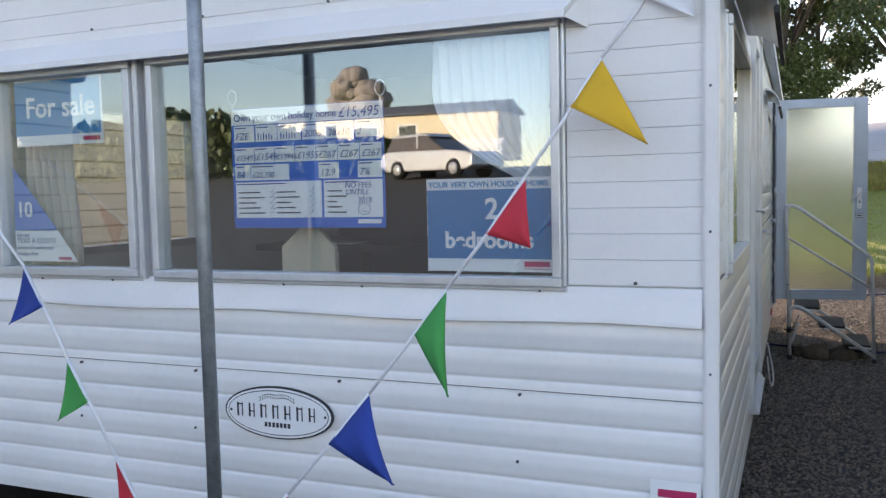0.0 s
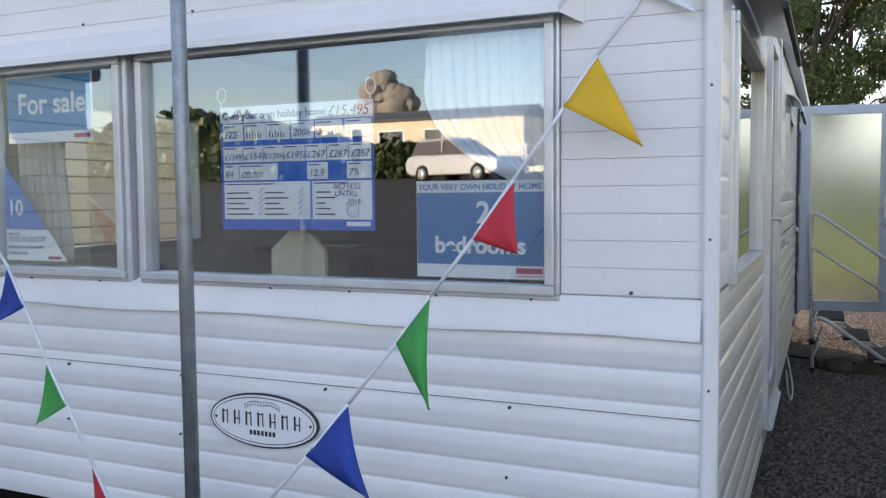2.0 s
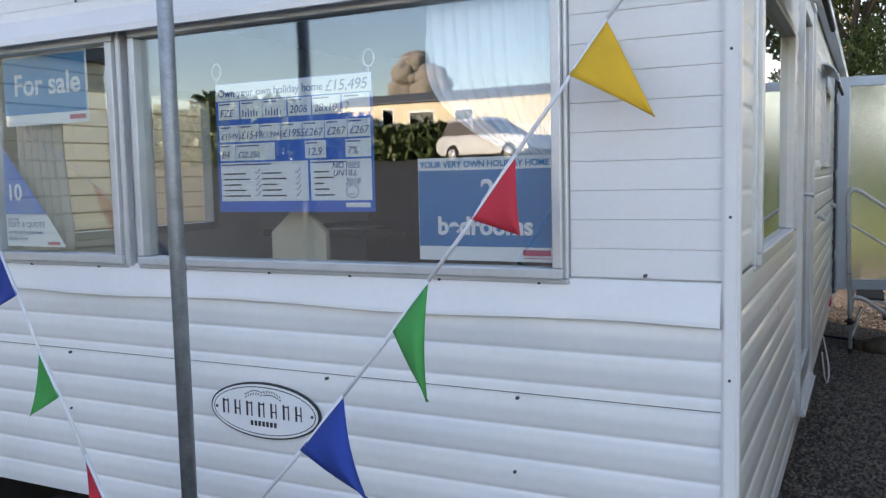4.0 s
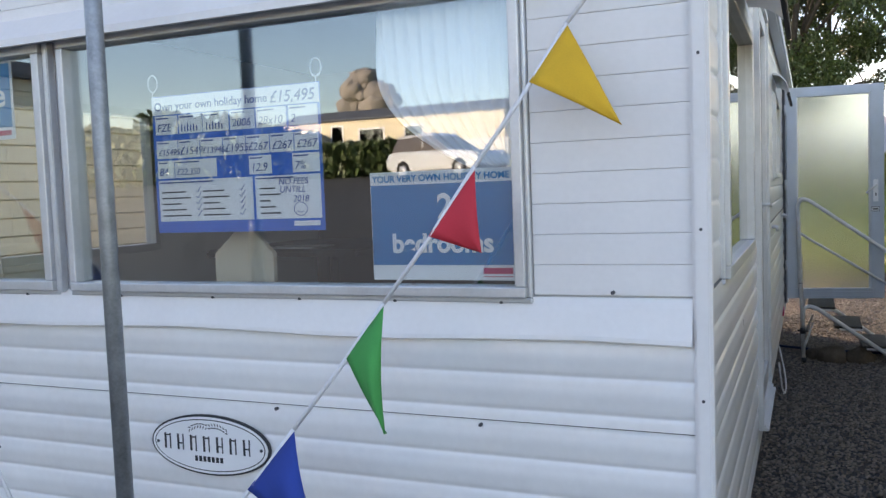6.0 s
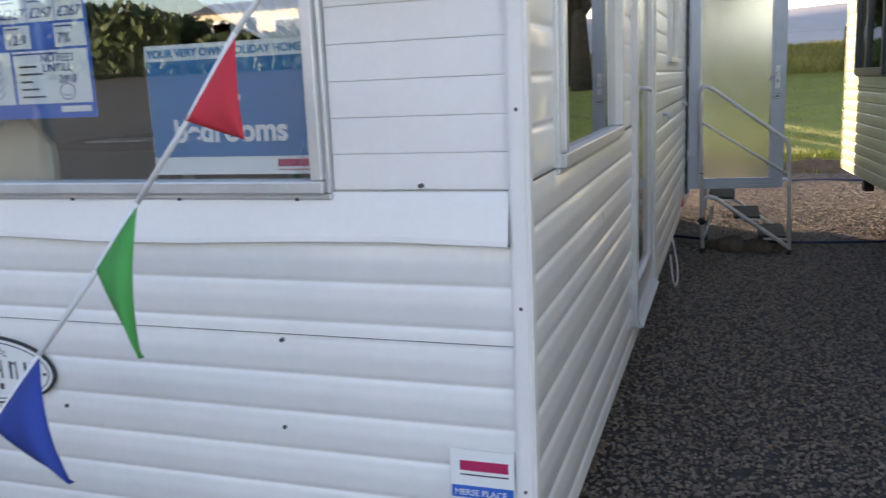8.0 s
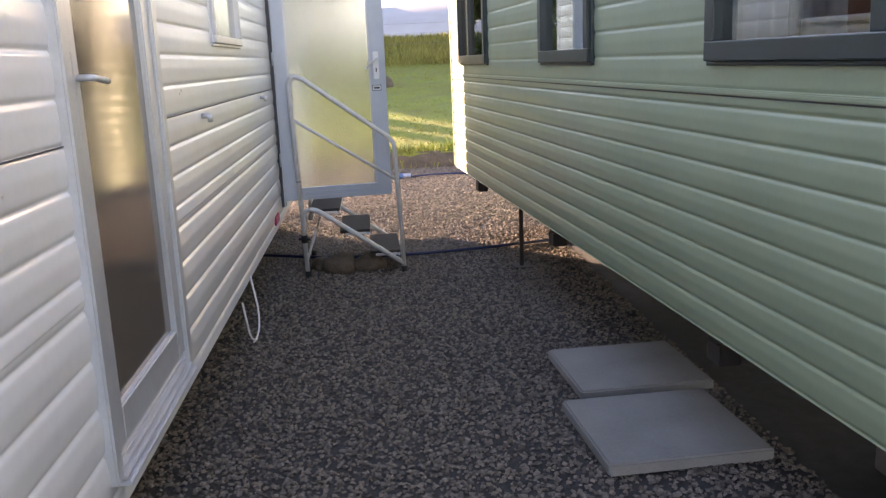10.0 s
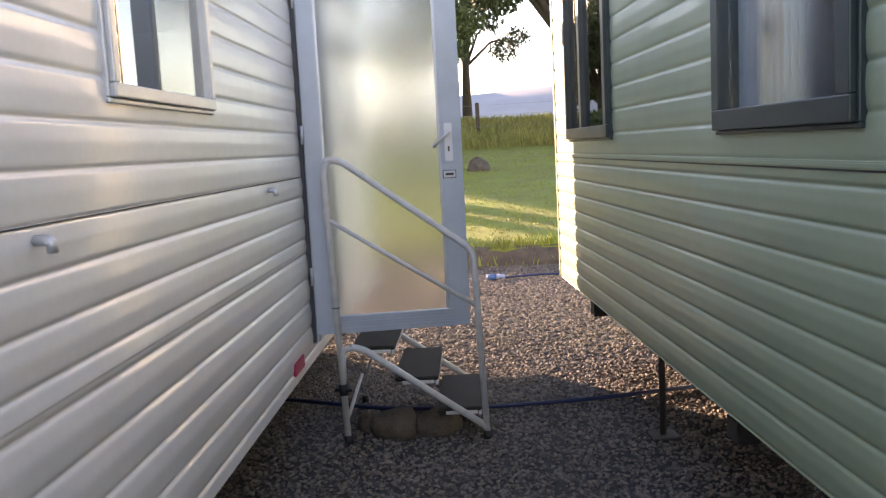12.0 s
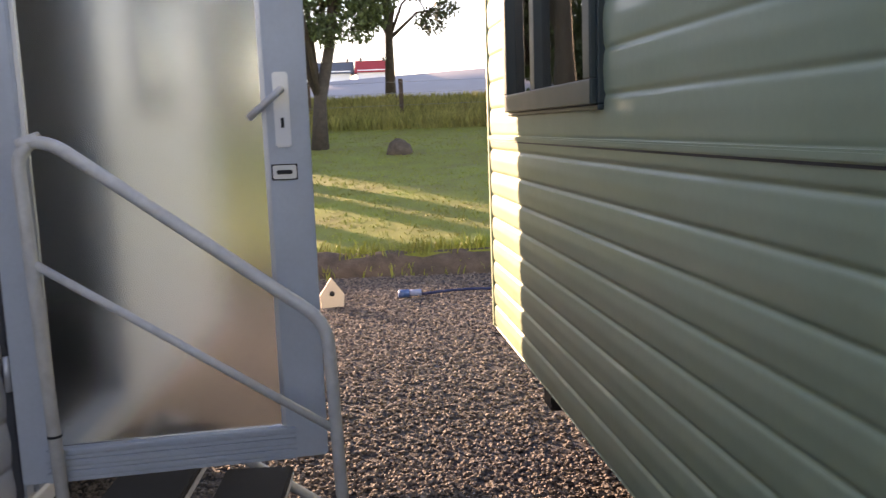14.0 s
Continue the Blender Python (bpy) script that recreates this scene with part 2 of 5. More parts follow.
def window(name, place, u0, u1, z0, z1, parent, frame_mat, pane_mat, bar=0.04, proud=0.03, mullions=()):
    """A framed window; place(u, out, z). Returns its frame, with the panes below it."""
    def add(bm, a, b, c, d, lo, hi):
        vs = [bm.verts.new(place(u, o, z)) for o in (lo, hi) for u, z in ((a, c), (b, c), (b, d), (a, d))]
        for f in ((0, 1, 2, 3), (7, 6, 5, 4), (0, 4, 5, 1), (1, 5, 6, 2), (2, 6, 7, 3), (3, 7, 4, 0)):
            bm.faces.new([vs[k] for k in f])
    bm = bmesh.new()
    for a, b, c, d in ((u0, u1, z0, z0 + bar), (u0, u1, z1 - bar, z1), (u0, u0 + bar, z0 + bar, z1 - bar), (u1 - bar, u1, z0 + bar, z1 - bar)):
        add(bm, a, b, c, d, -0.04, proud)
    # a thin raised lip along the outer edge
    for a, b, c, d in ((u0 - 0.012, u1 + 0.012, z0 - 0.014, z0), (u0 - 0.012, u1 + 0.012, z1, z1 + 0.012), (u0 - 0.012, u0, z0, z1), (u1, u1 + 0.012, z0, z1)):
        add(bm, a, b, c, d, -0.01, proud * 0.55)
    for m in mullions:
        add(bm, m - bar * 0.5, m + bar * 0.5, z0 + bar, z1 - bar, -0.035, proud * 0.8)
    bmesh.ops.recalc_face_normals(bm, faces=bm.faces)
    fr = mesh(name, bm, frame_mat, parent)
    bev = fr.modifiers.new("edges", "BEVEL")
    bev.width, bev.segments, bev.limit_method = 0.004, 2, "ANGLE"
    cuts = [u0 + bar, *mullions, u1 - bar]
    for a, b in zip(cuts, cuts[1:]):
        bm = bmesh.new()
        add(bm, a, b, z0 + bar, z1 - bar, -0.004, 0.002)
        bmesh.ops.recalc_face_normals(bm, faces=bm.faces)
        pane = mesh("pane", bm, pane_mat, fr)
        pane.visible_shadow = False
    return fr


# ---- ground ----
def height(x, y):
    if y < -6:
        return min(0.1 * (-6 - y), 2.6)
    if y > 12.2:
        z = 0.2 + min(y - 12.2, 12.8) * 0.096
        if y > 25:
            z += min(y - 25, 1.5) * 0.35
        if y > 26.5:
            z -= min(y - 26.5, 40) * 0.012
        return z + 0.06 * noise.noise(Vector((x * 0.35, y * 0.35, 0)))
    return 0.0


def axis(lo, hi, step, far):
    a = list(np.arange(lo, hi + 1e-6, step))
    return [-far, -far / 3, lo - 60, lo - 25, lo - 8] + a + [hi + 8, hi + 25, hi + 60, far / 3, far]


def build_ground():
    xs = axis(-14, 10, 0.8, 3000)
    ys = sorted(set(axis(-36, 44, 0.8, 3000) + [12.18, 12.22]))
    bm = bmesh.new()
    grid = [[bm.verts.new((x, y, height(x, y))) for x in xs] for y in ys]
    for j in range(len(ys) - 1):
        for i in range(len(xs) - 1):
            f = bm.faces.new((grid[j][i], grid[j][i + 1], grid[j + 1][i + 1], grid[j + 1][i]))
            y, x = (ys[j] + ys[j + 1]) / 2, (xs[i] + xs[i + 1]) / 2
            f.material_index = 0 if -3.4 < y < 12.2 and -8 < x < 6 else (2 if -37 < y <= -3.4 else 1)
            f.smooth = True
    return tagged(mesh("ground", bm, [GRAVEL, GRASS, ASPHALT]), "dark gravel pitch between mown grass and a tarmac lane", "ground", kind="structure")


def scatter_stones(name, n, x0, x1, y0, y1, lo, hi, seed):
    """Loose chippings, each a squashed eight-cornered lump with its own turn."""
    rng = np.random.default_rng(seed)
    base = np.array([(-1, -.7, -.5), (1, -.6, -.4), (.8, .9, -.5), (-.7, .8, -.4), (-.6, -.5, .5), (.5, -.6, .6), (.7, .5, .4), (-.5, .6, .6)]) * 0.5
    faces = np.array([(4, 5, 6, 7), (0, 1, 5, 4), (1, 2, 6, 5), (2, 3, 7, 6), (3, 0, 4, 7)])
    verts = np.zeros((n, 8, 3))
    s = rng.uniform(lo, hi, n)
    ax = rng.normal(size=(n, 3)) * 0.6
    for i in range(n):
        e = np.array(Euler((ax[i, 0], ax[i, 1], rng.uniform(0, 6.28))).to_matrix())
        verts[i] = (base * rng.uniform(0.65, 1.25, (8, 3)) * s[i]) @ e.T * (1, 1, 0.75)
    verts[:, :, 0] += rng.uniform(x0, x1, n)[:, None]
    verts[:, :, 1] += rng.uniform(y0, y1, n)[:, None]
    verts[:, :, 2] += (s * 0.16 + rng.uniform(0, 0.006, n))[:, None]
    data = bpy.data.meshes.new(name)
    data.from_pydata(verts.reshape(-1, 3).tolist(), [], (faces[None] + (np.arange(n) * 8)[:, None, None]).reshape(-1, 4).tolist())
    data.materials.append(STONES)
    return tagged(new(name, data), "loose grey and buff stone chippings on the ground", "gravel", kind="stuff")


def scatter_grass(name, n, x0, x1, y0, y1, lo, hi, mat, label, seed, lean=0.35):
    rng = np.random.default_rng(seed)
    v, f = [], []
    for i in range(n):
        x, y = rng.uniform(x0, x1), rng.uniform(y0, y1)
        z = height(x, y) - 0.01
        for k in range(4):
            a, h, w = rng.uniform(0, 6.28), rng.uniform(lo, hi), rng.uniform(0.004, 0.009) * (1 + hi * 2)
            dx, dy = math.cos(a), math.sin(a)
            ox, oy = rng.normal(0, 0.03, 2)
            b = len(v)
            v += [(x + ox - dy * w, y + oy + dx * w, z), (x + ox + dy * w, y + oy - dx * w, z),
                  (x + ox + dx * h * lean * 0.4 + dy * w * 0.6, y + oy + dy * h * lean * 0.4 - dx * w * 0.6, z + h * 0.6), (x + ox + dx * h * lean, y + oy + dy * h * lean, z + h)]
            f += [(b, b + 1, b + 2), (b, b + 2, b + 3)]
    data = bpy.data.meshes.new(name)
    data.from_pydata(v, [], f)
    data.materials.append(mat)
    return tagged(new(name, data), label, "grass", kind="stuff")


build_ground()


# ---- white holiday caravan ----
LEN, WID, BOT, EAVE = 8.53, 3.05, 0.42, 2.52
FRONT = lambda u, out, z: (u, -out, z)          # u runs along x
SIDE = lambda u, out, z: (out, u, z)            # u runs along y, faces +x
LEFT = lambda u, out, z: (-WID - out, u, z)
BACK = lambda u, out, z: (u, LEN + out, z)


def caravan_plaque(parent):
    """Oval nameplate; its lettering is drawn as plain upright bars."""
    def oval(name, rx, rz, y, t, mat, top):
        bm = bmesh.new()
        for yy in (y, y - t):
            bm.faces.new([bm.verts.new((rx * math.cos(a), yy, rz * math.sin(a))) for a in (2 * math.pi * k / 48 for k in range(48))])
        bmesh.ops.bridge_loops(bm, edges=[e for e in bm.edges])
        bmesh.ops.recalc_face_normals(bm, faces=bm.faces)
        return mesh(name, bm, mat, top)
    top = new("nameplate")
    top.matrix_basis = pose(-1.44, -0.014, 0.875)
    oval("rim", 0.218, 0.092, 0, 0.008, DARKINK, top)
    oval("face", 0.211, 0.086, -0.0075, 0.003, PAPER, top)
    oval("line", 0.203, 0.079, -0.0085, 0.0025, DARKINK, top)
    oval("panel", 0.2, 0.076, -0.009, 0.0025, PAPER, top)
    bm = bmesh.new()
    x = -0.165
    for k in range(7):
        w = 0.036
        add_box(bm, x, x + 0.007, -0.0128, -0.0112, -0.02, 0.028)
        add_box(bm, x + 0.02, x + 0.024, -0.0128, -0.0112, -0.02, 0.028)
        add_box(bm, x + 0.007, x + 0.02, -0.0128, -0.0112, (0.022, 0.0, 0.022, 0.022, 0.0, 0.022, 0.0)[k] - 0.002, (0.022, 0.0, 0.022, 0.022, 0.0, 0.022, 0.0)[k] + 0.002)
        x += 0.0485
    for k in range(7):
        add_box(bm, -0.052 + k * 0.0155, -0.042 + k * 0.0155, -0.0128, -0.0112, -0.05, -0.034)
    tagged(mesh("lettering_bars", bm, DARKINK, top), kind="stuff")
    bm = bmesh.new()
    for s in (-1, 1):
        for k in range(7):
            a = k / 6
            cx, cz = s * (0.006 + 0.062 * a), 0.057 + 0.008 * math.sin(a * 3) - 0.012 * a
            for d in (-1, 1):
                m = pose(cx, -0.0122, cz + d * 0.005, 0, s * 35 + d * 30, 0)
                bm.faces.new([bm.verts.new(m @ Vector(p)) for p in ((-0.007, 0, 0), (0, 0, -0.0022), (0.007, 0, 0), (0, 0, 0.0022))])
    tagged(mesh("leaf_sprig", bm, DARKINK, top), kind="stuff")
    for s in (-1, 1):
        tube("screw", [(s * 0.19, -0.011, 0), (s * 0.19, -0.0135, 0)], 0.005, RIVET, top, 8)
    tagged(top, "white oval nameplate with black rim and leaf sprig", "nameplate")


def build_white_caravan():
    top = new("caravan")
    # front wall: two window openings
    WL, WB = (-2.72, -2.02, 1.335, 2.125), (-1.945, -0.43, 1.335, 2.125)
    inner = boxes("front_wall", [(a, b, 0.012, 0.05, c, d) for a, b, c, d in around(-WID + 0.02, -0.02, BOT + 0.06, EAVE + 0.1, [WL, WB])], WHITE_FRONT, top, 0)
    zs = []
    z = 1.34
    while z < 2.62:
        zs.append(z)
        z += 0.0755
    shared = {}
    for z in zs:
        if z < 2.12:
            spans = [(-WID + 0.02, WL[0] - 0.014), (WB[1] + 0.014, -0.03)]
        else:
            spans = [(-WID + 0.02, -0.03)]
        for a, b in spans:
            key = round(b - a, 3)
            if key not in shared:
                bm = bmesh.new()
                L, p = b - a, 0.0755
                prof = [(0.016, 0), (-0.0022, 0.0008), (-0.0042, 0.0025), (-0.0045, 0.007), (-0.0032, p - 0.001), (-0.0024, p + 0.0004), (0.016, p + 0.0004)]
                ends = [[bm.verts.new((x, y, h)) for y, h in prof] for x in (0, L)]
                for k in range(len(prof) - 1):
                    bm.faces.new((ends[0][k], ends[1][k], ends[1][k + 1], ends[0][k + 1]))
                bm.faces.new(ends[0])
                bm.faces.new(list(reversed(ends[1])))
                bmesh.ops.recalc_face_normals(bm, faces=bm.faces)
                first = mesh("plank", bm, WHITE_FRONT, inner)
                shared[key] = first.data
            else:
                first = new("plank", shared[key])
                first.parent = inner
            first.matrix_basis = pose(a, 0, z)
    # smooth sill band and ribbed lower panels
    bm = bmesh.new()
    prof = [(0.0, 1.338), (-0.007, 1.336), (-0.014, 1.315), (-0.032, 1.24), (-0.033, 1.229), (-0.03, 1.2265), (-0.002, 1.23)]
    ends = []
    for i in range(13):
        x = -WID + 0.02 + (WID - 0.051) * i / 12
        sag = 0.006 * math.sin(i * 1.3) if 0 < i < 12 else 0
        ends.append([bm.verts.new((x, y + sag * 0.4, h + (sag if h < 1.25 else 0))) for y, h in prof])
    for a, b in zip(ends, ends[1:]):
        for k in range(len(prof) - 1):
            bm.faces.new((a[k], b[k], b[k + 1], a[k + 1]))
    mesh("sill_band", bm, WHITE_FRONT, top)
    ribbed("upper_panel", FRONT, [(-WID + 0.02, -0.03, 1.016, 1.232)], lambda z: 0.004 + rib(z, 1.046, 0.0925, 0.009, 0.5, 0.25), WHITE, top)
    ribbed("lower_panel", FRONT, [(-WID + 0.02, -0.03, BOT + 0.045, 1.012)], lambda z: 0.001 + rib(z, 1.012, 0.0925, 0.01, 0.5, 0.25), WHITE, top)
    box("seam_strip", -WID + 0.03, -0.03, -0.004, 0.006, 1.0115, 1.0155, RIVET, top, 0)
    # corner posts
    for x0, x1 in ((-0.03, 0.014), (-WID - 0.008, -WID + 0.046)):
        box("corner_post", x0, x1, -0.024, 0.02, BOT, EAVE + 0.06, WHITE_FRONT, top, 0.008)
    for x0 in (-0.05, -WID - 0.008):
        box("corner_post", x0, x0 + 0.058, LEN - 0.05, LEN + 0.03, BOT, EAVE + 0.06, WHITE_FRONT, top, 0.008)
    # side walls and back
    W1, D1, W2, D2 = (0.3, 1.42, 1.35, 2.15), (1.89, 2.72, 0.58, 2.42), (3.83, 4.62, 1.62, 2.15), (6.08, 6.86, 0.55, 2.42)
    W3 = (7.35, 7.95, 1.5, 2.1)
    holes = [W1, D1, W2, D2, W3]
    boxes("side_wall", [(-0.05, -0.012, a, b, c, d) for a, b, c, d in around(0.02, LEN - 0.05, BOT, EAVE, holes)], WHITE, top, 0)

    def side_profile(z):
        if z > 1.353:
            return rib(z, 1.352, 0.105, 0.009)
        if z > 0.998:
            return 0.001 + rib(z, 1.357, 0.103, 0.011, 0.3, 0.4)
        return rib(z, 0.972, 0.1225, 0.013, 0.3, 0.4)
    ribbed("side_cladding", SIDE, around(0.018, LEN - 0.05, BOT + 0.01, EAVE, holes), side_profile, WHITE, top)
    for z in (1.352, 0.996):
        boxes("seam_strip", [(-0.005, 0.0075, a, b, z - 0.001, z + 0.002) for a, b in ((0.05, 1.87), (2.74, 6.0), (6.9, LEN - 0.05))], RIVET, top, 0)
    LW = (0.35, 1.6, 1.35, 2.1)
    boxes("side_wall", [(-WID, -WID + 0.04, a, b, c, d) for a, b, c, d in around(0.05, LEN - 0.05, BOT, EAVE, [LW])], WHITE, top, 0)
    window("window", LEFT, *LW, top, ALU, GLASS)
    boxes("back_wall", [(-WID + 0.04, -0.05, LEN - 0.03, LEN, BOT, EAVE)], WHITE, top, 0)
    # roof with a low ridge and an eaves gutter
    bm = bmesh.new()
    ends = []
    for y in (-0.1, LEN + 0.06):
        ends.append([bm.verts.new(p) for p in ((-WID - 0.07, y, EAVE), (-WID - 0.07, y, EAVE + 0.06), (-WID / 2, y, EAVE + 0.24), (0.07, y, EAVE + 0.06), (0.07, y, EAVE), (-WID / 2, y, EAVE + 0.02))])
    for k in range(6):
        bm.faces.new((ends[0][k], ends[1][k], ends[1][(k + 1) % 6], ends[0][(k + 1) % 6]))
    bm.faces.new(ends[0])
    bm.faces.new(list(reversed(ends[1])))
    bmesh.ops.recalc_face_normals(bm, faces=bm.faces)
    mesh("roof", bm, WHITE, top)
    box("gutter", 0.012, 0.075, -0.1, LEN + 0.06, EAVE - 0.05, EAVE - 0.005, ALU_PAINT, top, 0.012)
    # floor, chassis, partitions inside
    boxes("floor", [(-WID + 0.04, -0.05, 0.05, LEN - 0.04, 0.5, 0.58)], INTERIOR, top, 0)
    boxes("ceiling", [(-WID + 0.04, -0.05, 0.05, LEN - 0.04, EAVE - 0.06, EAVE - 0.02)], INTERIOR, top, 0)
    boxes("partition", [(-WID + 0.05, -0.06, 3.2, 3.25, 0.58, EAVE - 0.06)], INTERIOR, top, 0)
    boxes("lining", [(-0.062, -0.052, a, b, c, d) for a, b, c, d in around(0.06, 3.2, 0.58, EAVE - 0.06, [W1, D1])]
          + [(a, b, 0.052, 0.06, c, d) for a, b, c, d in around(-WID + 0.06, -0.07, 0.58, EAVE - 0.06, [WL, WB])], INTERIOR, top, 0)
    boxes("chassis", [(-0.62, -0.54, -0.3, LEN - 0.2, 0.3, 0.42), (-2.5, -2.42, -0.3, LEN - 0.2, 0.3, 0.42)] + [(-2.9, -0.1, y, y + 0.08, 0.4, 0.5) for y in (0.3, 2.2, 4.3, 6.4, 8.1)], STEEL_DARK, top, 0.004)
    # Added boards, out of view, stop low sun passing under the floor.
    boxes("sun_stop_board", [(-WID + 0.01, -WID + 0.03, 0.1, LEN - 0.1, 0.0, BOT - 0.001), (-WID + 0.03, -0.7, LEN - 0.12, LEN - 0.1, 0.0, BOT - 0.001)], STEEL_DARK, top, 0)
    # front windows and hood
    window("window", FRONT, *WL, top, ALU, GLASS, bar=0.032, proud=0.035)
    window("window", FRONT, *WB, top, ALU, GLASS, bar=0.028, proud=0.035)
    boxes("frame_strip", [(-2.0, -1.985, -0.03, 0.0, 1.33, 2.13)], ALU, top, 0.003)
    bm = bmesh.new()
    x0, x1 = -2.76, -0.40
    prof = [(-0.004, 2.21), (-0.02, 2.208), (-0.086, 2.134), (-0.086, 2.112), (-0.07, 2.112), (-0.01, 2.18)]
    a = [bm.verts.new((x0 - (0.0 if y > -0.05 else 0.03), y, z)) for y, z in prof]
    b = [bm.verts.new((x1 + (0.05 if y > -0.05 else 0.0), y, z)) for y, z in prof]
    for k in range(len(prof)):
        bm.faces.new((a[k], b[k], b[(k + 1) % 6], a[(k + 1) % 6]))
    bm.faces.new(a)
    bm.faces.new(list(reversed(b)))
    # folded end cheek
    bm.faces.new([bm.verts.new(p) for p in ((-0.40, -0.087, 2.112), (-0.345, -0.006, 2.21), (-0.35, -0.006, 2.09))])
    bmesh.ops.recalc_face_normals(bm, faces=bm.faces)
    mesh("rain_hood", bm, WHITE_FRONT, top)
    # side windows with hoods
    for (u0, u1, z0, z1), reach in ((W1, 0.15), (W2, 0.1), (W3, 0.1)):
        window("window", SIDE, u0, u1, z0, z1, top, ALU, GLASS_DARK, bar=0.034, proud=0.03, mullions=())
        bm = bmesh.new()
        n = 6
        ends = []
        for u in (u0 - 0.05, u1 + 0.05):
            pr = [(0.01 + reach * math.sin(k / n * 1.5), z1 + 0.13 - 0.14 * (1 - math.cos(k / n * 1.5))) for k in range(n + 1)]
            pr += [(o, z - 0.012) for o, z in reversed(pr)]
            ends.append([bm.verts.new((o, u, z)) for o, z in pr])
        m = len(ends[0])
        for k in range(m):
            bm.faces.new((ends[0][k], ends[1][k], ends[1][(k + 1) % m], ends[0][(k + 1) % m]))
        for e in ends:
            bm.faces.new(e)
        bmesh.ops.recalc_face_normals(bm, faces=bm.faces)
        mesh("rain_hood", bm, WHITE, top)
        box("hood_lip", reach - 0.005, reach + 0.012, u0 - 0.055, u1 + 0.055, z1 - 0.02, z1 + 0.004, BLACK, top)
    # closed near side door
    u0, u1, z0, z1 = D1
    fr = boxes("door_frame", [(-0.03, 0.03, u0 - 0.035, u0 + 0.02, z0 - 0.06, z1 + 0.03), (-0.03, 0.03, u1 - 0.02, u1 + 0.035, z0 - 0.06, z1 + 0.03), (-0.03, 0.03, u0, u1, z1 - 0.01, z1 + 0.03)], ALU, top, 0.006)
    leaf = boxes("door", [(-0.02, 0.018, u0 + 0.02, u0 + 0.1, z0, z1), (-0.02, 0.018, u1 - 0.1, u1 - 0.02, z0, z1), (-0.02, 0.018, u0 + 0.1, u1 - 0.1, z1 - 0.09, z1), (-0.02, 0.018, u0 + 0.1, u1 - 0.1, z0, z0 + 0.1)], ALU, top, 0.005)
    box("pane", -0.008, 0.0, u0 + 0.1, u1 - 0.1, z0 + 0.1, z1 - 0.09, BROWNGLASS, leaf, 0)
    boxes("threshold", [(-0.02, 0.05 - 0.012 * k, u0, u1, z0 - 0.075 + 0.016 * k, z0 - 0.062 + 0.016 * k) for k in range(4)], ALU, top, 0.003)
    tube("handle", rounded([(0.018, u0 + 0.06, 1.5), (0.06, u0 + 0.06, 1.5), (0.06, u0 + 0.17, 1.49)], 0.012), 0.008, ALU, leaf)
    box("handle_plate", 0.018, 0.024, u0 + 0.04, u0 + 0.08, 1.36, 1.56, ALU, leaf, 0.004)
    # far doorway: frame and dark inside
    u0, u1, z0, z1 = D2
    boxes("door_frame", [(-0.03, 0.03, u0 - 0.05, u0, z0 - 0.04, z1 + 0.03), (-0.03, 0.03, u1, u1 + 0.04, z0 - 0.04, z1 + 0.03), (-0.03, 0.03, u0, u1, z1, z1 + 0.03), (-0.03, 0.04, u0, u1, z0 - 0.04, z0)], ALU_PAINT, top, 0.006)
    boxes("gasket", [(0.004, 0.028, u0 - 0.06, u0 - 0.052, z0 - 0.03, z1 + 0.03)], RIVET, top, 0.003)
    # door stay catches
    for u in (3.42, 5.3):
        tube("door_catch", rounded([(0.012, u, 1.325), (0.045, u, 1.325), (0.045, u, 1.30)], 0.01), 0.011, ALU, top, 8)
    # rivets
    bm = bmesh.new()
    for x, z in [(-0.217, 1.35), (-0.57, 1.0), (-0.58, 0.79), (-1.2, 1.0), (-1.205, 0.79), (-1.79, 1.0), (-1.8, 0.79), (-2.33, 1.0), (-2.34, 0.79)]:
        add_tube(bm, [(x, -0.004, z), (x, -0.0165, z)], 0.005, 8)
    for x in [-0.5, -0.8, -1.1, -1.4, -1.75, -2.15, -2.5]:
        add_tube(bm, [(x, -0.01, 1.3225), (x, -0.022, 1.3225)], 0.004, 8)
    for x in [-0.7, -1.2, -1.7, -2.2]:
        add_tube(bm, [(x, -0.01, 2.25), (x, -0.014, 2.25)], 0.005, 8)
    for z in (0.7, 1.1, 1.5, 1.9, 2.3):
        add_tube(bm, [(-0.009, -0.02, z), (-0.009, -0.026, z)], 0.004, 8)
    tagged(mesh("rivets", bm, RIVET, top), kind="stuff")
    # a red side reflector near the far door
    box("reflector", 0.004, 0.018, 5.55, 5.75, 0.47, 0.53, PINK, top, 0.004)
    tagged(top, "white static caravan with ribbed metal cladding on open ground", "caravan")
    # piers below
    for x, y in ((-0.58, 0.9), (-0.58, 3.4), (-0.58, 7.4), (-2.46, 0.9), (-2.46, 3.4), (-2.46, 7.4)):
        p = boxes("support_pier", [(x - 0.11, x + 0.11, y - 0.22, y + 0.22, 0.0, 0.15), (x - 0.1, x + 0.1, y - 0.21, y + 0.21, 0.15, 0.3)], BLOCK, None, 0.008)
        tagged(p, "stacked grey concrete blocks under the white caravan", "pier", "caravan piers")


build_white_caravan()
caravan_plaque(None)


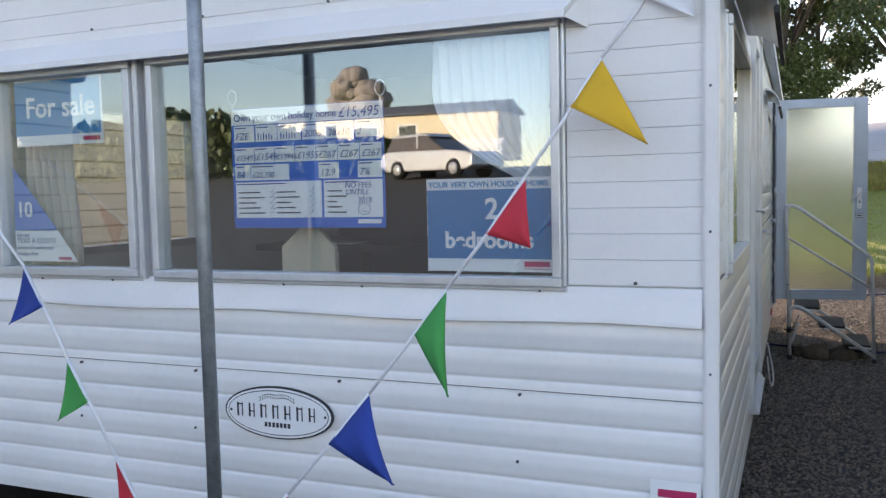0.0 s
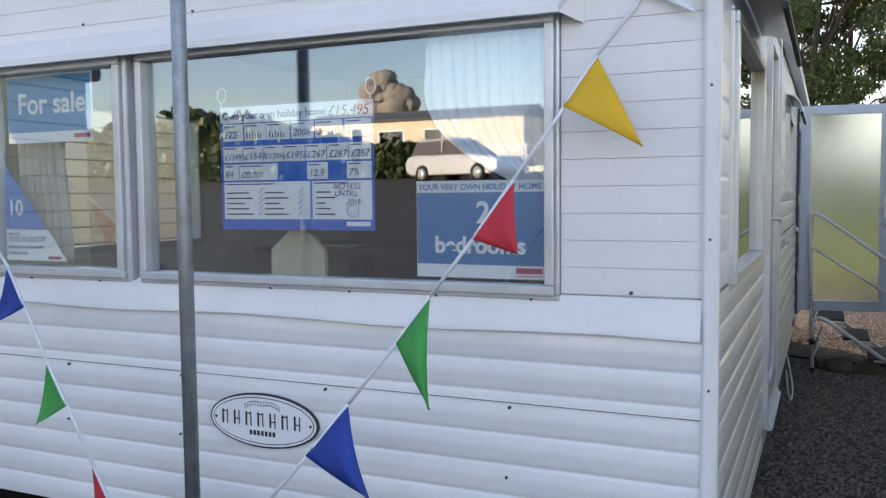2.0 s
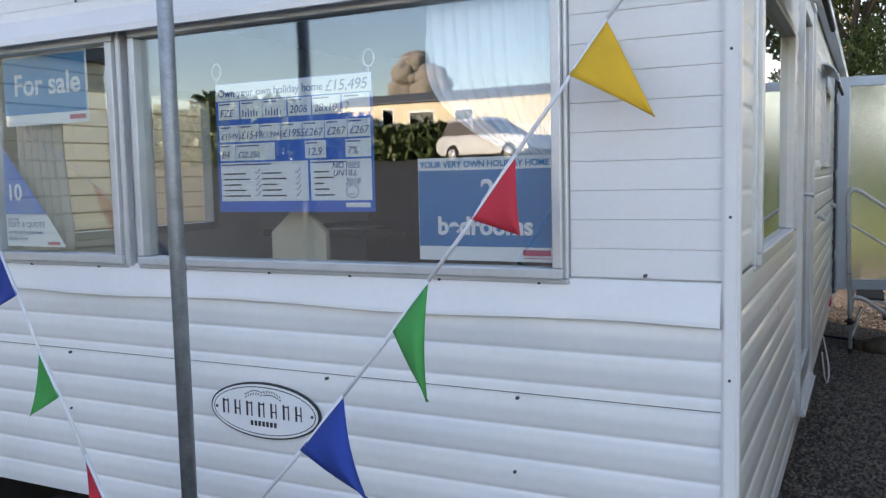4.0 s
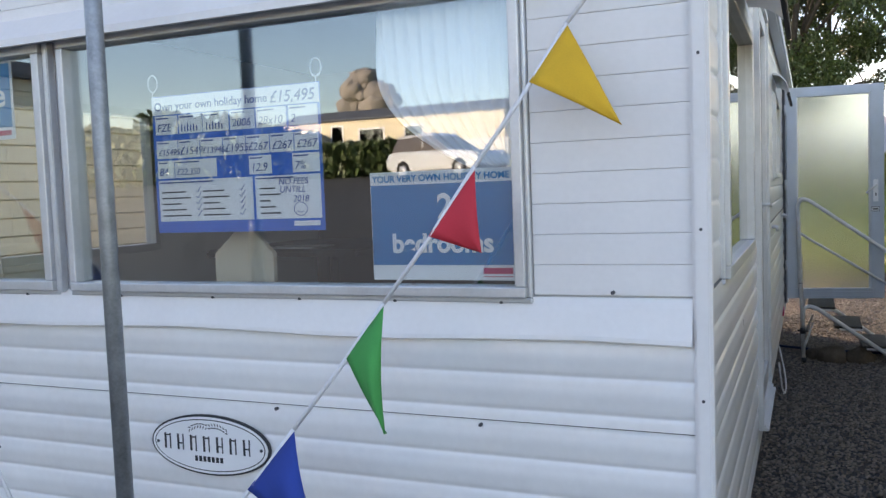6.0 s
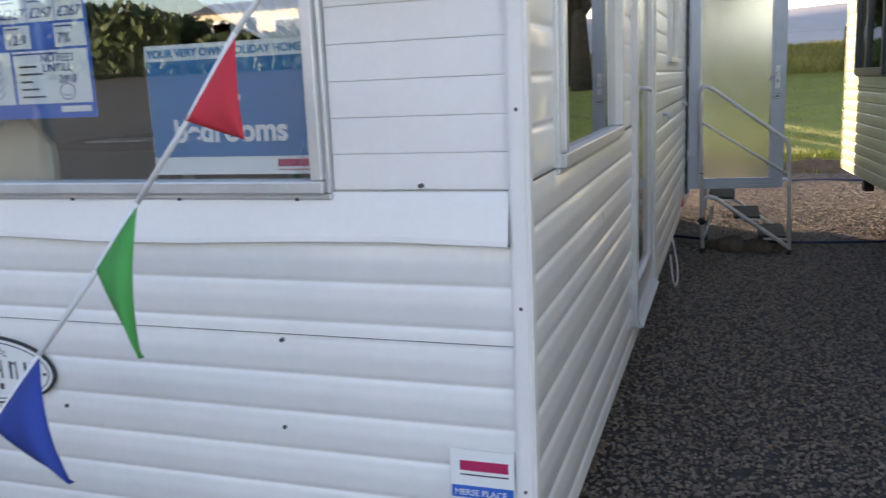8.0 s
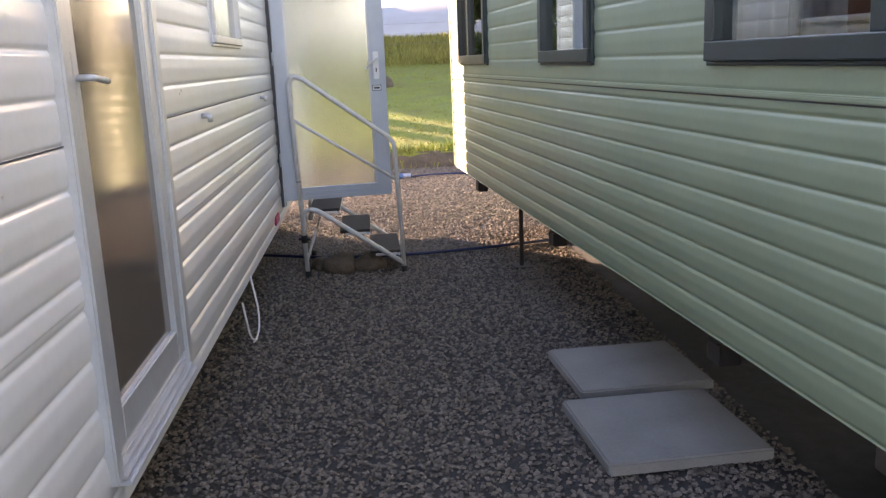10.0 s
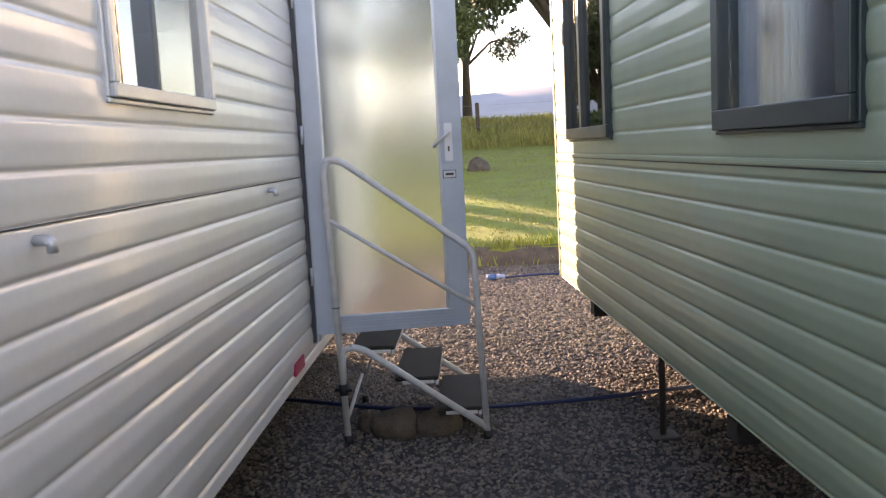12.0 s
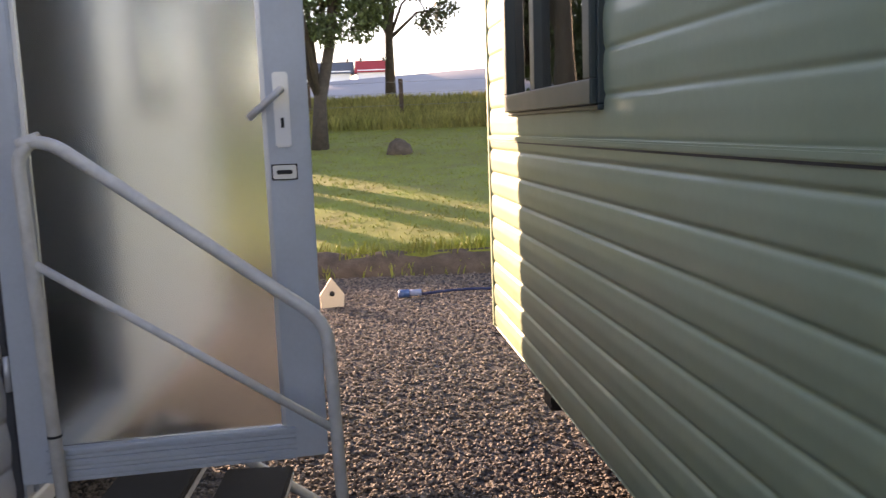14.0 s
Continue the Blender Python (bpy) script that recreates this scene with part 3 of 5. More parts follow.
def build_open_door():
    """The far door, swung out from the wall on its near hinge."""
    top = new("open_door")
    top.matrix_basis = pose(0.035, 6.02, 0.562, 0, 0, 8)
    W, H, b, s = 0.775, 1.83, 0.082, 0.09
    boxes("frame", [(0, b, -0.02, 0.02, 0, H), (W - b - 0.025, W, -0.02, 0.02, 0, H), (b, W - b - 0.025, -0.02, 0.02, H - b, H)], ALU_PAINT, top, 0.005)
    boxes("inner_bead", [(b, b + 0.012, -0.012, 0.012, s, H - b), (W - b - 0.037, W - b - 0.025, -0.012, 0.012, s, H - b)], ALU, top, 0.003)
    boxes("ribbed_kick_rail", [(b - 0.02, W - b, -0.024 - 0.004 * (k % 2), 0.02, k * 0.0148, k * 0.0148 + 0.0138) for k in range(6)], ALU_PAINT, top, 0.003)
    g = box("pane", b + 0.002, W - b - 0.027, -0.004, 0.004, s, H - b, FROST, top, 0)
    g.visible_shadow = False
    box("handle_plate", W - 0.088, W - 0.048, -0.027, -0.02, 0.83, 1.02, PAPER, top, 0.004)
    tube("handle", rounded([(W - 0.068, -0.025, 0.975), (W - 0.068, -0.065, 0.975), (W - 0.15, -0.068, 0.905)], 0.014), 0.009, TUBE, top)
    box("keyhole", W - 0.072, W - 0.064, -0.029, -0.026, 0.88, 0.905, BLACK, top, 0)
    box("lock_surround", W - 0.103, W - 0.037, -0.0225, -0.02, 0.747, 0.788, BLACK, top, 0.001)
    boxes("lock_plate", [(W - 0.1, W - 0.04, -0.026, -0.02, 0.75, 0.785)], ALU, top, 0.0025)
    box("lock_slot", W - 0.09, W - 0.05, -0.03, -0.025, 0.762, 0.773, BLACK, top, 0.002)
    for z in (0.25, 0.95, 1.6):
        tube("hinge", [(-0.008, -0.018, z), (-0.008, -0.018, z + 0.09)], 0.008, ALU, top, 8)
    tagged(top, "open aluminium door with obscured glass beside metal steps", "door")


build_open_door()


def build_steps():
    top = new("entrance_steps")
    for y in (5.965, 6.66):
        near = y < 6.4
        if near:
            tube("handrail", rounded([(0.165, y, 0.0), (0.125, y, 1.42), (0.19, y, 1.44), (0.835, y, 0.96), (0.865, y, 0.0)], 0.06), 0.0165, TUBE, top)
            tube("mid_rail", [(0.135, y, 1.14), (0.845, y, 0.68)], 0.011, TUBE, top)
        tube("stringer", rounded([(0.155, y, 0.3), (0.165, y, 0.5), (0.25, y, 0.5), (0.86, y, 0.07)], 0.05), 0.017, TUBE, top)
        tube("brace", [(0.163, y, 0.12), (0.24, y + (0.1 if y < 6.4 else -0.1), 0.34)], 0.009, TUBE, top)
        for x in (0.165, 0.865)[:2 if near else 1]:
            tube("foot", [(x, y, 0.0), (x, y, 0.05)], 0.021, BLACK, top)
        if near:
            tube("joint_collar", [(0.146, y, 0.7), (0.1458, y, 0.706)], 0.0185, BLACK, top)
            tube("joint_collar", [(0.158, y, 0.26), (0.156, y, 0.315)], 0.024, BLACK, top)
            tube("clamp_bolt", [(0.115, y - 0.01, 0.29), (0.2, y - 0.01, 0.285)], 0.009, BLACK, top, 8)
    for k in range(3):
        x0, z = 0.62 - 0.21 * k, 0.14 + 0.165 * k
        tr = box("tread", x0, x0 + 0.22, 6.0, 6.63, z, z + 0.022, TREAD, top, 0.005)
        boxes("tread_edge", [(x0 + 0.04, x0 + 0.2, 5.99, 6.0, z - 0.012, z + 0.004), (x0 + 0.205, x0 + 0.22, 6.0, 6.63, z - 0.02, z - 0.001)], TUBE, tr, 0.002)
    tagged(top, "white tubular steel steps with dark treads and handrails", "steps")


build_steps()


# ---- green caravan ----
def build_green_caravan():
    top = new("caravan")
    GL, GB, GE = 8.45, 0.58, 2.62
    x0, y0 = 1.9615 - 0.075 * -1.0, -1.0
    ang = math.degrees(math.atan(0.075))
    top.matrix_basis = pose(x0, y0, 0, 0, 0, ang)
    face = lambda u, out, z: (-out, u, z)
    k = 1 / math.cos(math.atan(0.075))
    G1, G2, G3 = [((a + 1) * k, (b + 1) * k, 1.47, 2.4) for a, b in ((5.9, 6.95), (3.68, 4.5), (0.9, 2.55))]
    holes = [G3, G2, G1]
    boxes("side_wall", [(0.012, 0.05, a, b, c, d) for a, b, c, d in around(0.0, GL, GB, GE, holes)], GREEN, top, 0)

    def profile(z):
        if z > 1.385:
            return rib(z, 1.385, 0.105, 0.008)
        return rib(z, 1.33, 0.093, 0.011)
    ribbed("side_cladding", face, around(0.0, GL, GB, GE, holes), profile, GREEN, top)
    boxes("trim_strip", [(-0.014, 0.0, 0, GL, 1.368, 1.386)], GREEN, top, 0.004)
    # Black strip draws the shade beneath the trim; no gap is cut.
    box("painted_shadow_line", -0.009, 0.0, 0, GL, 1.363, 1.369, DARKINK, top, 0)
    boxes("end_wall", [(0.05, 3.0, 0.0, 0.04, GB, GE), (0.05, 3.0, GL - 0.04, GL, GB, GE), (3.0, 3.04, 0, GL, GB, GE)], GREEN, top, 0)
    box("corner_post", -0.012, 0.04, GL - 0.03, GL + 0.012, GB, GE, GREEN, top, 0.008)
    boxes("floor", [(0.03, 3.0, 0.04, GL - 0.04, GB + 0.01, GB + 0.08)], STEEL_DARK, top, 0)
    for y in (3.2, 6.0):
        box("partition", 0.06, 2.9, y, y + 0.04, GB + 0.08, GE - 0.05, INTERIOR, top, 0)
    boxes("ceiling", [(0.03, 3.0, 0.04, GL - 0.04, GE - 0.05, GE)], INTERIOR, top, 0)
    bm = bmesh.new()
    ends = [[bm.verts.new(p) for p in ((-0.08, y, GE), (-0.08, y, GE + 0.06), (1.5, y, GE + 0.32), (3.1, y, GE + 0.06), (3.1, y, GE))] for y in (-0.08, GL + 0.08)]
    for i in range(5):
        bm.faces.new((ends[0][i], ends[1][i], ends[1][(i + 1) % 5], ends[0][(i + 1) % 5]))
    bm.faces.new(ends[0])
    bm.faces.new(list(reversed(ends[1])))
    bmesh.ops.recalc_face_normals(bm, faces=bm.faces)
    mesh("roof", bm, ROOFGREY, top)
    for g, mull in ((G1, ((G1[0] + G1[1]) / 2 + 0.1,)), (G2, ()), (G3, ((G3[0] + G3[1]) / 2,))):
        window("window", face, *g, top, DARKFRAME, GLASS_DARK if g is G1 else GLASS, bar=0.06, proud=0.035, mullions=mull)
    # hangings behind the glass
    for g, cols in ((G2, (DRAPE, LILAC, TERRACOTTA)), (G3, (CREAM, TERRACOTTA, LILAC))):
        w = (g[1] - g[0]) / 3
        for i, c in enumerate(cols):
            bm = bmesh.new()
            n = 24
            rows = [[bm.verts.new((0.075 + 0.012 * math.sin(j * 1.6 + i), g[0] + w * i + w * j / n, z)) for j in range(n + 1)] for z in (g[2] + 0.02, g[3])]
            for j in range(n):
                bm.faces.new((rows[0][j], rows[0][j + 1], rows[1][j + 1], rows[1][j]))
            cur = mesh("curtain", bm, c, top, smooth=True)
            cur.modifiers.new("thick", "SOLIDIFY").thickness = 0.003
    boxes("chassis", [(0.62, 0.7, 0.1, GL - 0.2, 0.36, 0.57), (2.4, 2.48, 0.1, GL - 0.2, 0.36, 0.57)], STEEL_DARK, top, 0.005)
    for y in (1.6, 3.6, 5.6, 7.75):
        boxes("outrigger", [(0.05, 0.62, y - 0.03, y + 0.03, GB - 0.06, GB + 0.01), (0.05, 0.13, y - 0.05, y + 0.05, GB - 0.13, GB - 0.055)], STEEL_DARK, top, 0.004)
    for y in (6.9,):
        tube("jack_leg", [(0.2, y, 0.0), (0.2, y, GB)], 0.016, STEEL_DARK, top, 10)
        box("jack_foot", 0.13, 0.27, y - 0.07, y + 0.07, 0.0, 0.018, STEEL_DARK, top, 0.004)
    tagged(top, "sage green static caravan with dark framed windows", "caravan")
    for x, y in ((2.7, 5.6), (2.75, 4.4), (2.55, 2.4), (2.7, 0.4)):
        p = boxes("support_pier", [(x - 0.12, x + 0.12, y - 0.2, y + 0.2, 0.0, 0.14), (x - 0.1, x + 0.12, y - 0.2, y + 0.18, 0.14, 0.28), (x - 0.11, x + 0.1, y - 0.17, y + 0.2, 0.28, 0.36)], BLOCK, None, 0.008)
        tagged(p, "stacked grey concrete blocks under the green caravan", "pier", "caravan piers")


build_green_caravan()


def paving_slab(x, y, turn, w, d):
    bm = bmesh.new()
    add_box(bm, -w / 2, w / 2, -d / 2, d / 2, 0, 0.05, 0.008)
    ob = mesh("paving_slab", bm, SLAB)
    ob.matrix_basis = pose(x, y, 0.012, 0.8, 0.5, turn)
    tagged(ob, "worn grey concrete paving slab on the gravel", "paving slab", "loose slabs")


paving_slab(1.77, 2.98, 4, 0.64, 0.6)
paving_slab(1.83, 3.65, 4, 0.62, 0.55)


# ---- pole and bunting ----
tagged(tube("marquee_pole", [(-1.475, -0.33, 0.0), (-1.484, -0.328, 1.6), (-1.49, -0.326, 3.4)], 0.0225, GALV, None, 14),
       "galvanised steel pole standing in front of the caravan", "pole")


def bunting(points, flags, label):
    """A tape with pennants; flags: colour, distance along the tape, width on the tape, drop and the way it blows."""
    top = new("bunting")
    bm = bmesh.new()
    P = [Vector(p) for p in points]
    for a, b in zip(P, P[1:]):
        add_tube(bm, [a, a.lerp(b, 0.5) + Vector((0, 0.004, -0.006)), b], 0.0055, 6)
    mesh("tape", bm, TAPE, top, smooth=True)
    for colour, a, b, tip, curl in flags:
        a, b, tip = Vector(a), Vector(b), Vector(tip)
        bm = bmesh.new()
        n, m = 10, 8
        nrm = (b - a).cross(tip - a).normalized()
        rows = []
        for i in range(n + 1):
            s = i / n
            left, right = a.lerp(tip, s), b.lerp(tip, s)
            rows.append([bm.verts.new(left.lerp(right, j / m) + nrm * curl * math.sin(s * 2.6) * (0.6 + 0.4 * math.sin(j / m * 4))) for j in range(m + 1)])
        for r0, r1 in zip(rows, rows[1:]):
            for j in range(m):
                bm.faces.new((r0[j], r0[j + 1], r1[j + 1], r1[j]))
        bmesh.ops.remove_doubles(bm, verts=bm.verts, dist=0.0004)
        f = mesh("pennant", bm, CLOTH[colour], top, smooth=True)
        f.modifiers.new("thick", "SOLIDIFY").thickness = 0.0012
    return tagged(top, label, "bunting", "bunting strings")


def pennant(colour, a, b, drop, curl):
    a, b = Vector(a), Vector(b)
    return colour, a, b, drop, curl


B = [(-0.12, 0.03, 2.26), (-0.301, -0.061, 1.991), (-0.463, -0.272, 1.66), (-0.681, -0.315, 1.357), (-0.891, -0.391, 1.067), (-1.122, -0.459, 0.777), (-1.4, -0.52, 0.45)]


def along(a, b, t):
    return Vector(a).lerp(Vector(b), t)


bunting(B, [("white", (-0.21, -0.03, 2.17), (-0.07, -0.035, 2.27), (-0.045, -0.06, 2.08), 0.01),
            ("yellow", B[1], along(B[1], B[2], 0.42), (-0.15, -0.2, 1.735), 0.02),
            ("red", B[2], along(B[2], B[3], 0.5), (-0.44, -0.3, 1.47), 0.02),
            ("green", B[3], along(B[3], B[4], 0.42), (-0.655, -0.37, 1.07), 0.05),
            ("blue", B[4], along(B[4], B[5], 0.5), (-0.79, -0.44, 0.835), 0.05),
            ("red", B[5], along(B[5], B[6], 0.45), (-1.08, -0.5, 0.6), 0.02)],
        "white tape with yellow, red, green and blue cloth pennants")
A = [(-2.9, -0.1, 2.0), (-2.5, -0.28, 1.62), (-2.23, -0.34, 1.40), (-1.97, -0.42, 1.11), (-1.76, -0.45, 0.82), (-1.5, -0.5, 0.48)]
bunting(A, [("red", A[1], along(A[1], A[2], 0.45), (-2.45, -0.33, 1.42), 0.02),
            ("blue", A[2], along(A[2], A[3], 0.45), (-2.3, -0.36, 1.2), 0.02),
            ("green", A[3], along(A[3], A[4], 0.45), (-2.0, -0.45, 0.91), 0.02),
            ("red", A[4], along(A[4], A[5], 0.45), (-1.74, -0.48, 0.6), 0.02)],
        "white tape with red, blue and green cloth pennants")


# ---- notices behind the front glass ----
GY = 0.012   # just inside the pane


def sign_top(name, label, category="sign"):
    top = new(name)
    return tagged(top, label, category)


def bars(name, rows, mat, parent, y):
    bm = bmesh.new()
    for x0, x1, z0, z1 in rows:
        add_box(bm, x0, x1, y - 0.0008, y, z0, z1)
    return tagged(mesh(name, bm, mat, parent), kind="stuff")


def build_for_sale():
    t = sign_top("for_sale_sign", "blue and white printed for sale notice in window")
    plate("sheet", -2.63, -2.19, 1.835, 2.125, GY, PAPER, t)
    plate("blue_field", -2.63, -2.2, 1.875, 2.083, GY - 0.0016, SKYBLUE, t)
    text("For sale", -2.575, 1.945, 0.11, PAPER, t, GY - 0.004, bold=0.002)
    text("YOUR VERY OWN HOLIDAY HOME", -2.63, 2.093, 0.024, SKYBLUE, t, GY - 0.004)
    bars("logo_bar", [(-2.285, -2.205, 1.848, 1.864)], PINK, t, GY - 0.003)


def build_bedrooms():
    t = sign_top("bedrooms_sign", "blue window notice about two bedrooms")
    plate("sheet", -0.876, -0.468, 1.375, 1.665, GY, PAPER, t)
    plate("blue_field", -0.874, -0.47, 1.415, 1.63, GY - 0.0016, material("deep_blue_print", (0.001, 0.18, 0.42), 0.3, vary=0.05, coat=0.4), t)
    text("2", -0.68, 1.54, 0.09, PAPER, t, GY - 0.004, bold=0.002)
    text("bedrooms", -0.815, 1.45, 0.07, PAPER, t, GY - 0.004, bold=0.0022)
    text("YOUR VERY OWN HOLIDAY HOME", -0.868, 1.638, 0.0245, SKYBLUE, t, GY - 0.004, bold=0.0005)
    bars("logo_bar", [(-0.555, -0.475, 1.392, 1.408), (-0.555, -0.475, 1.384, 1.386)], PINK, t, GY - 0.003)


def build_quote_card():
    t = sign_top("quote_card", "white window card with a blue triangle print", "card")
    def tri(name, pts, y, mat):
        bm = bmesh.new()
        rings = [[bm.verts.new((x, yy, z)) for x, z in pts] for yy in (y, y - 0.0012)]
        for r in rings:
            bm.faces.new(r)
        for k in range(len(pts)):
            bm.faces.new((rings[0][k], rings[0][(k + 1) % len(pts)], rings[1][(k + 1) % len(pts)], rings[1][k]))
        bmesh.ops.recalc_face_normals(bm, faces=bm.faces)
        return mesh(name, bm, mat, t)
    tri("sheet", [(-2.665, 1.385), (-2.345, 1.385), (-2.44, 1.505), (-2.665, 1.505)], GY, PAPER)
    tri("blue_field", [(-2.665, 1.507), (-2.442, 1.507), (-2.66, 1.755)], GY, MIDBLUE)
    text("10", -2.65, 1.56, 0.085, PAPER, t, GY - 0.004, bold=0.0015)
    for k, (w, s) in enumerate((("use our", 0.022), ("TEXT A QUOTE", 0.029), ("service at Southerness", 0.021), ("Holiday Park", 0.021))):
        text(w, -2.655, 1.482 - 0.025 * k, s, INK, t, GY - 0.004)
    bars("logo_bar", [(-2.44, -2.375, 1.392, 1.403)], PINK, t, GY - 0.003)


def build_price_poster():
    t = sign_top("price_poster", "blue and white holiday home price sheet with handwriting", "poster")
    x0, x1, z0, z1 = -1.613, -1.022, 1.513, 1.925
    W, H = x1 - x0, z1 - z0
    P = lambda u, v: (x0 + u * W, z0 + v * H)
    plate("sheet", x0, x1, z0, z1, GY, MIDBLUE, t)
    plate("header", x0 + 0.002, x1 - 0.002, z1 - 0.056, z1 - 0.002, GY - 0.0016, PAPER, t)
    text("Own your own holiday home", x0 + 0.012, z1 - 0.043, 0.034, INK, t, GY - 0.004, bold=0.0004)
    cells, words = [], []
    for a, b, w in ((0.02, 0.16, "FZE"), (0.17, 0.315, ""), (0.32, 0.475, ""), (0.485, 0.63, "2006"), (0.64, 0.81, "28x10"), (0.825, 0.985, "2")):
        cells.append((a, b, 0.72, 0.855))
        words.append(w)
    for k, w in enumerate(("£15495", "£1549", "£13946", "£1955", "£267", "£267", "£267")):
        cells.append((0.02 + 0.1385 * k, 0.153 + 0.1385 * k, 0.545, 0.675))
        words.append(w)
    for a, b, w in ((0.02, 0.125, "84"), (0.13, 0.39, "£22,350"), (0.585, 0.715, "12.9"), (0.835, 0.985, "7%")):
        cells.append((a, b, 0.4, 0.53))
        words.append(w)
    cells += [(0.02, 0.6, 0.085, 0.385), (0.615, 0.985, 0.085, 0.385)]
    words += ["", ""]
    for (a, b, c, d), w in zip(cells, words):
        (ax, az), (bx, bz) = P(a, c), P(b, d)
        plate("box", ax, bx, az, bz, GY - 0.0016, PAPER, t)
        if w:
            text(w, ax + 0.006, az + 0.009, 0.033 if len(w) < 6 else 0.027, INK, t, GY - 0.004, slant=0.2)
        bars("print_line", [(ax + 0.005, ax + (bx - ax) * 0.6, bz - 0.009, bz - 0.005)], INK, t, GY - 0.003)
    for k, w in enumerate(("", "")):
        ax, az = P(0.185 + 0.155 * k, 0.735)
        bars("scribble", [(ax + i * 0.011, ax + i * 0.011 + 0.004, az, az + (0.022, 0.016, 0.024, 0.018, 0.02, 0.015)[i]) for i in range(6)], INK, t, GY - 0.003)
    text("£15,495", *[P(0.72, 0.885)[0], P(0.72, 0.885)[1]], 0.046, INK, t, GY - 0.004, slant=0.2)
    for w, u, v in (("NO FEES", 0.75, 0.32), ("UNTILL", 0.755, 0.265), ("2018", 0.83, 0.2)):
        text(w, *P(u, v)[:1], P(u, v)[1], 0.026, INK, t, GY - 0.004, slant=0.2)
    lines = []
    for col, (a, b) in enumerate(((0.04, 0.22), (0.3, 0.46), (0.64, 0.76))):
        for k in range(5):
            ax, az = P(a, 0.12 + 0.043 * k)
            lines.append((ax, P(b - 0.03 * (k % 3), 0)[0], az, az + 0.0045))
    bars("print_line", lines, DARKINK, t, GY - 0.003)
    bm = bmesh.new()
    for a in (0.265, 0.53):
        for k in range(5):
            ax, az = P(a, 0.12 + 0.043 * k)
            add_tube(bm, [(ax - 0.006, GY - 0.003, az + 0.006), (ax, GY - 0.003, az), (ax + 0.014, GY - 0.003, az + 0.018)], 0.0012, 4)
    cx, cz = P(0.87, 0.15)
    add_tube(bm, [(cx + 0.022 * math.cos(k / 14 * 6.28), GY - 0.003, cz + 0.019 * math.sin(k / 14 * 6.28)) for k in range(15)], 0.0012, 4)
    add_tube(bm, [(cx + 0.011 * math.cos(3.5 + k / 6 * 2.3), GY - 0.003, cz + 0.01 * math.sin(3.5 + k / 6 * 2.3)) for k in range(7)], 0.0012, 4)
    tagged(mesh("pen_tick", bm, INK, t), kind="stuff")
    bars("logo_bar", [(P(0.83, 0)[0], P(0.975, 0)[0], z0 + 0.014, z0 + 0.028)], PAPER, t, GY - 0.003)
    for u in (0.0, 0.97):
        x = x0 + u * W + 0.006
        tube("suction_hook", [(x + 0.018 * math.cos(k / 16 * 6.28), GY + 0.002, z1 + 0.04 + 0.025 * math.sin(k / 16 * 6.28)) for k in range(17)], 0.0022, TAPE, t, 6)
        tube("hook_stem", [(x, GY, z1 - 0.01), (x, GY, z1 + 0.016)], 0.002, TAPE, t, 6)


def build_pitch_sticker():
    t = sign_top("pitch_label", "white pitch number label stuck on the caravan", "label")
    y = -0.0165
    plate("sheet", -0.177, -0.035, 0.565, 0.78, y, PAPER, t, 0.002)
    bars("logo_bar", [(-0.155, -0.047, 0.733, 0.756)], PINK, t, y - 0.002)
    bars("print_line", [(-0.155, -0.047, 0.722, 0.725)], DARKINK, t, y - 0.002)
    plate("blue_strip", -0.175, -0.037, 0.67, 0.698, y - 0.002, MIDBLUE, t)
    text("MERSE PLACE", -0.168, 0.677, 0.0195, PAPER, t, y - 0.005)
    text("27", -0.135, 0.585, 0.09, INK, t, y - 0.005, bold=0.001)


build_for_sale()
build_bedrooms()
build_quote_card()
build_price_poster()
build_pitch_sticker()


# ---- inside the white caravan ----
def curtain(name, x_of, x1, y, z0, z1, folds, mat, label):
    """A gathered curtain; x_of(z) gives its free edge, x1 the fixed side."""
    bm = bmesh.new()
    n, m = 60, 16
    rows = []
    for i in range(m + 1):
        z = z0 + (z1 - z0) * i / m
        xe = x_of(z)
        rows.append([bm.verts.new((xe + (x1 - xe) * j / n, y + 0.014 * math.sin(j / n * folds * 6.28 + 0.5 * math.sin(i * 0.5)) + 0.004 * noise.noise(Vector((j * 0.4, i * 0.3, 1))), z)) for j in range(n + 1)])
    for a, b in zip(rows, rows[1:]):
        for j in range(n):
            bm.faces.new((a[j], a[j + 1], b[j + 1], b[j]))
    ob = mesh(name, bm, mat, smooth=True)
    ob.modifiers.new("thick", "SOLIDIFY").thickness = 0.002
    return tagged(ob, label, "curtain", "front curtains")


curtain("curtain", lambda z: -0.87 + 0.33 * max(0, (1.95 - z) / 0.31) ** 2.2, -0.455, 0.07, 1.64, 2.11, 11, CURTAIN, "white voile curtain drawn back at the front window")
curtain("curtain", lambda z: -2.4 - 0.02 * math.sin((z - 1.5) * 5), -2.66, 0.085, 1.36, 2.11, 6, DRAPE, "beige drape hanging at the front side window")


def seat(x0, x1, y0, y1, label):
    top = new("bench_seat")
    box("base", x0, x1, y0, y1, 0.58, 0.85, INTERIOR, top, 0.01)
    box("cushion", x0, x1, y0, y1, 0.851, 1.02, UPHOLSTERY, top, 0.04)
    box("back_cushion", x0, x1, y0 + 0.02, y0 + 0.2, 1.021, 1.3, UPHOLSTERY, top, 0.05)
    tagged(top, label, "seat")


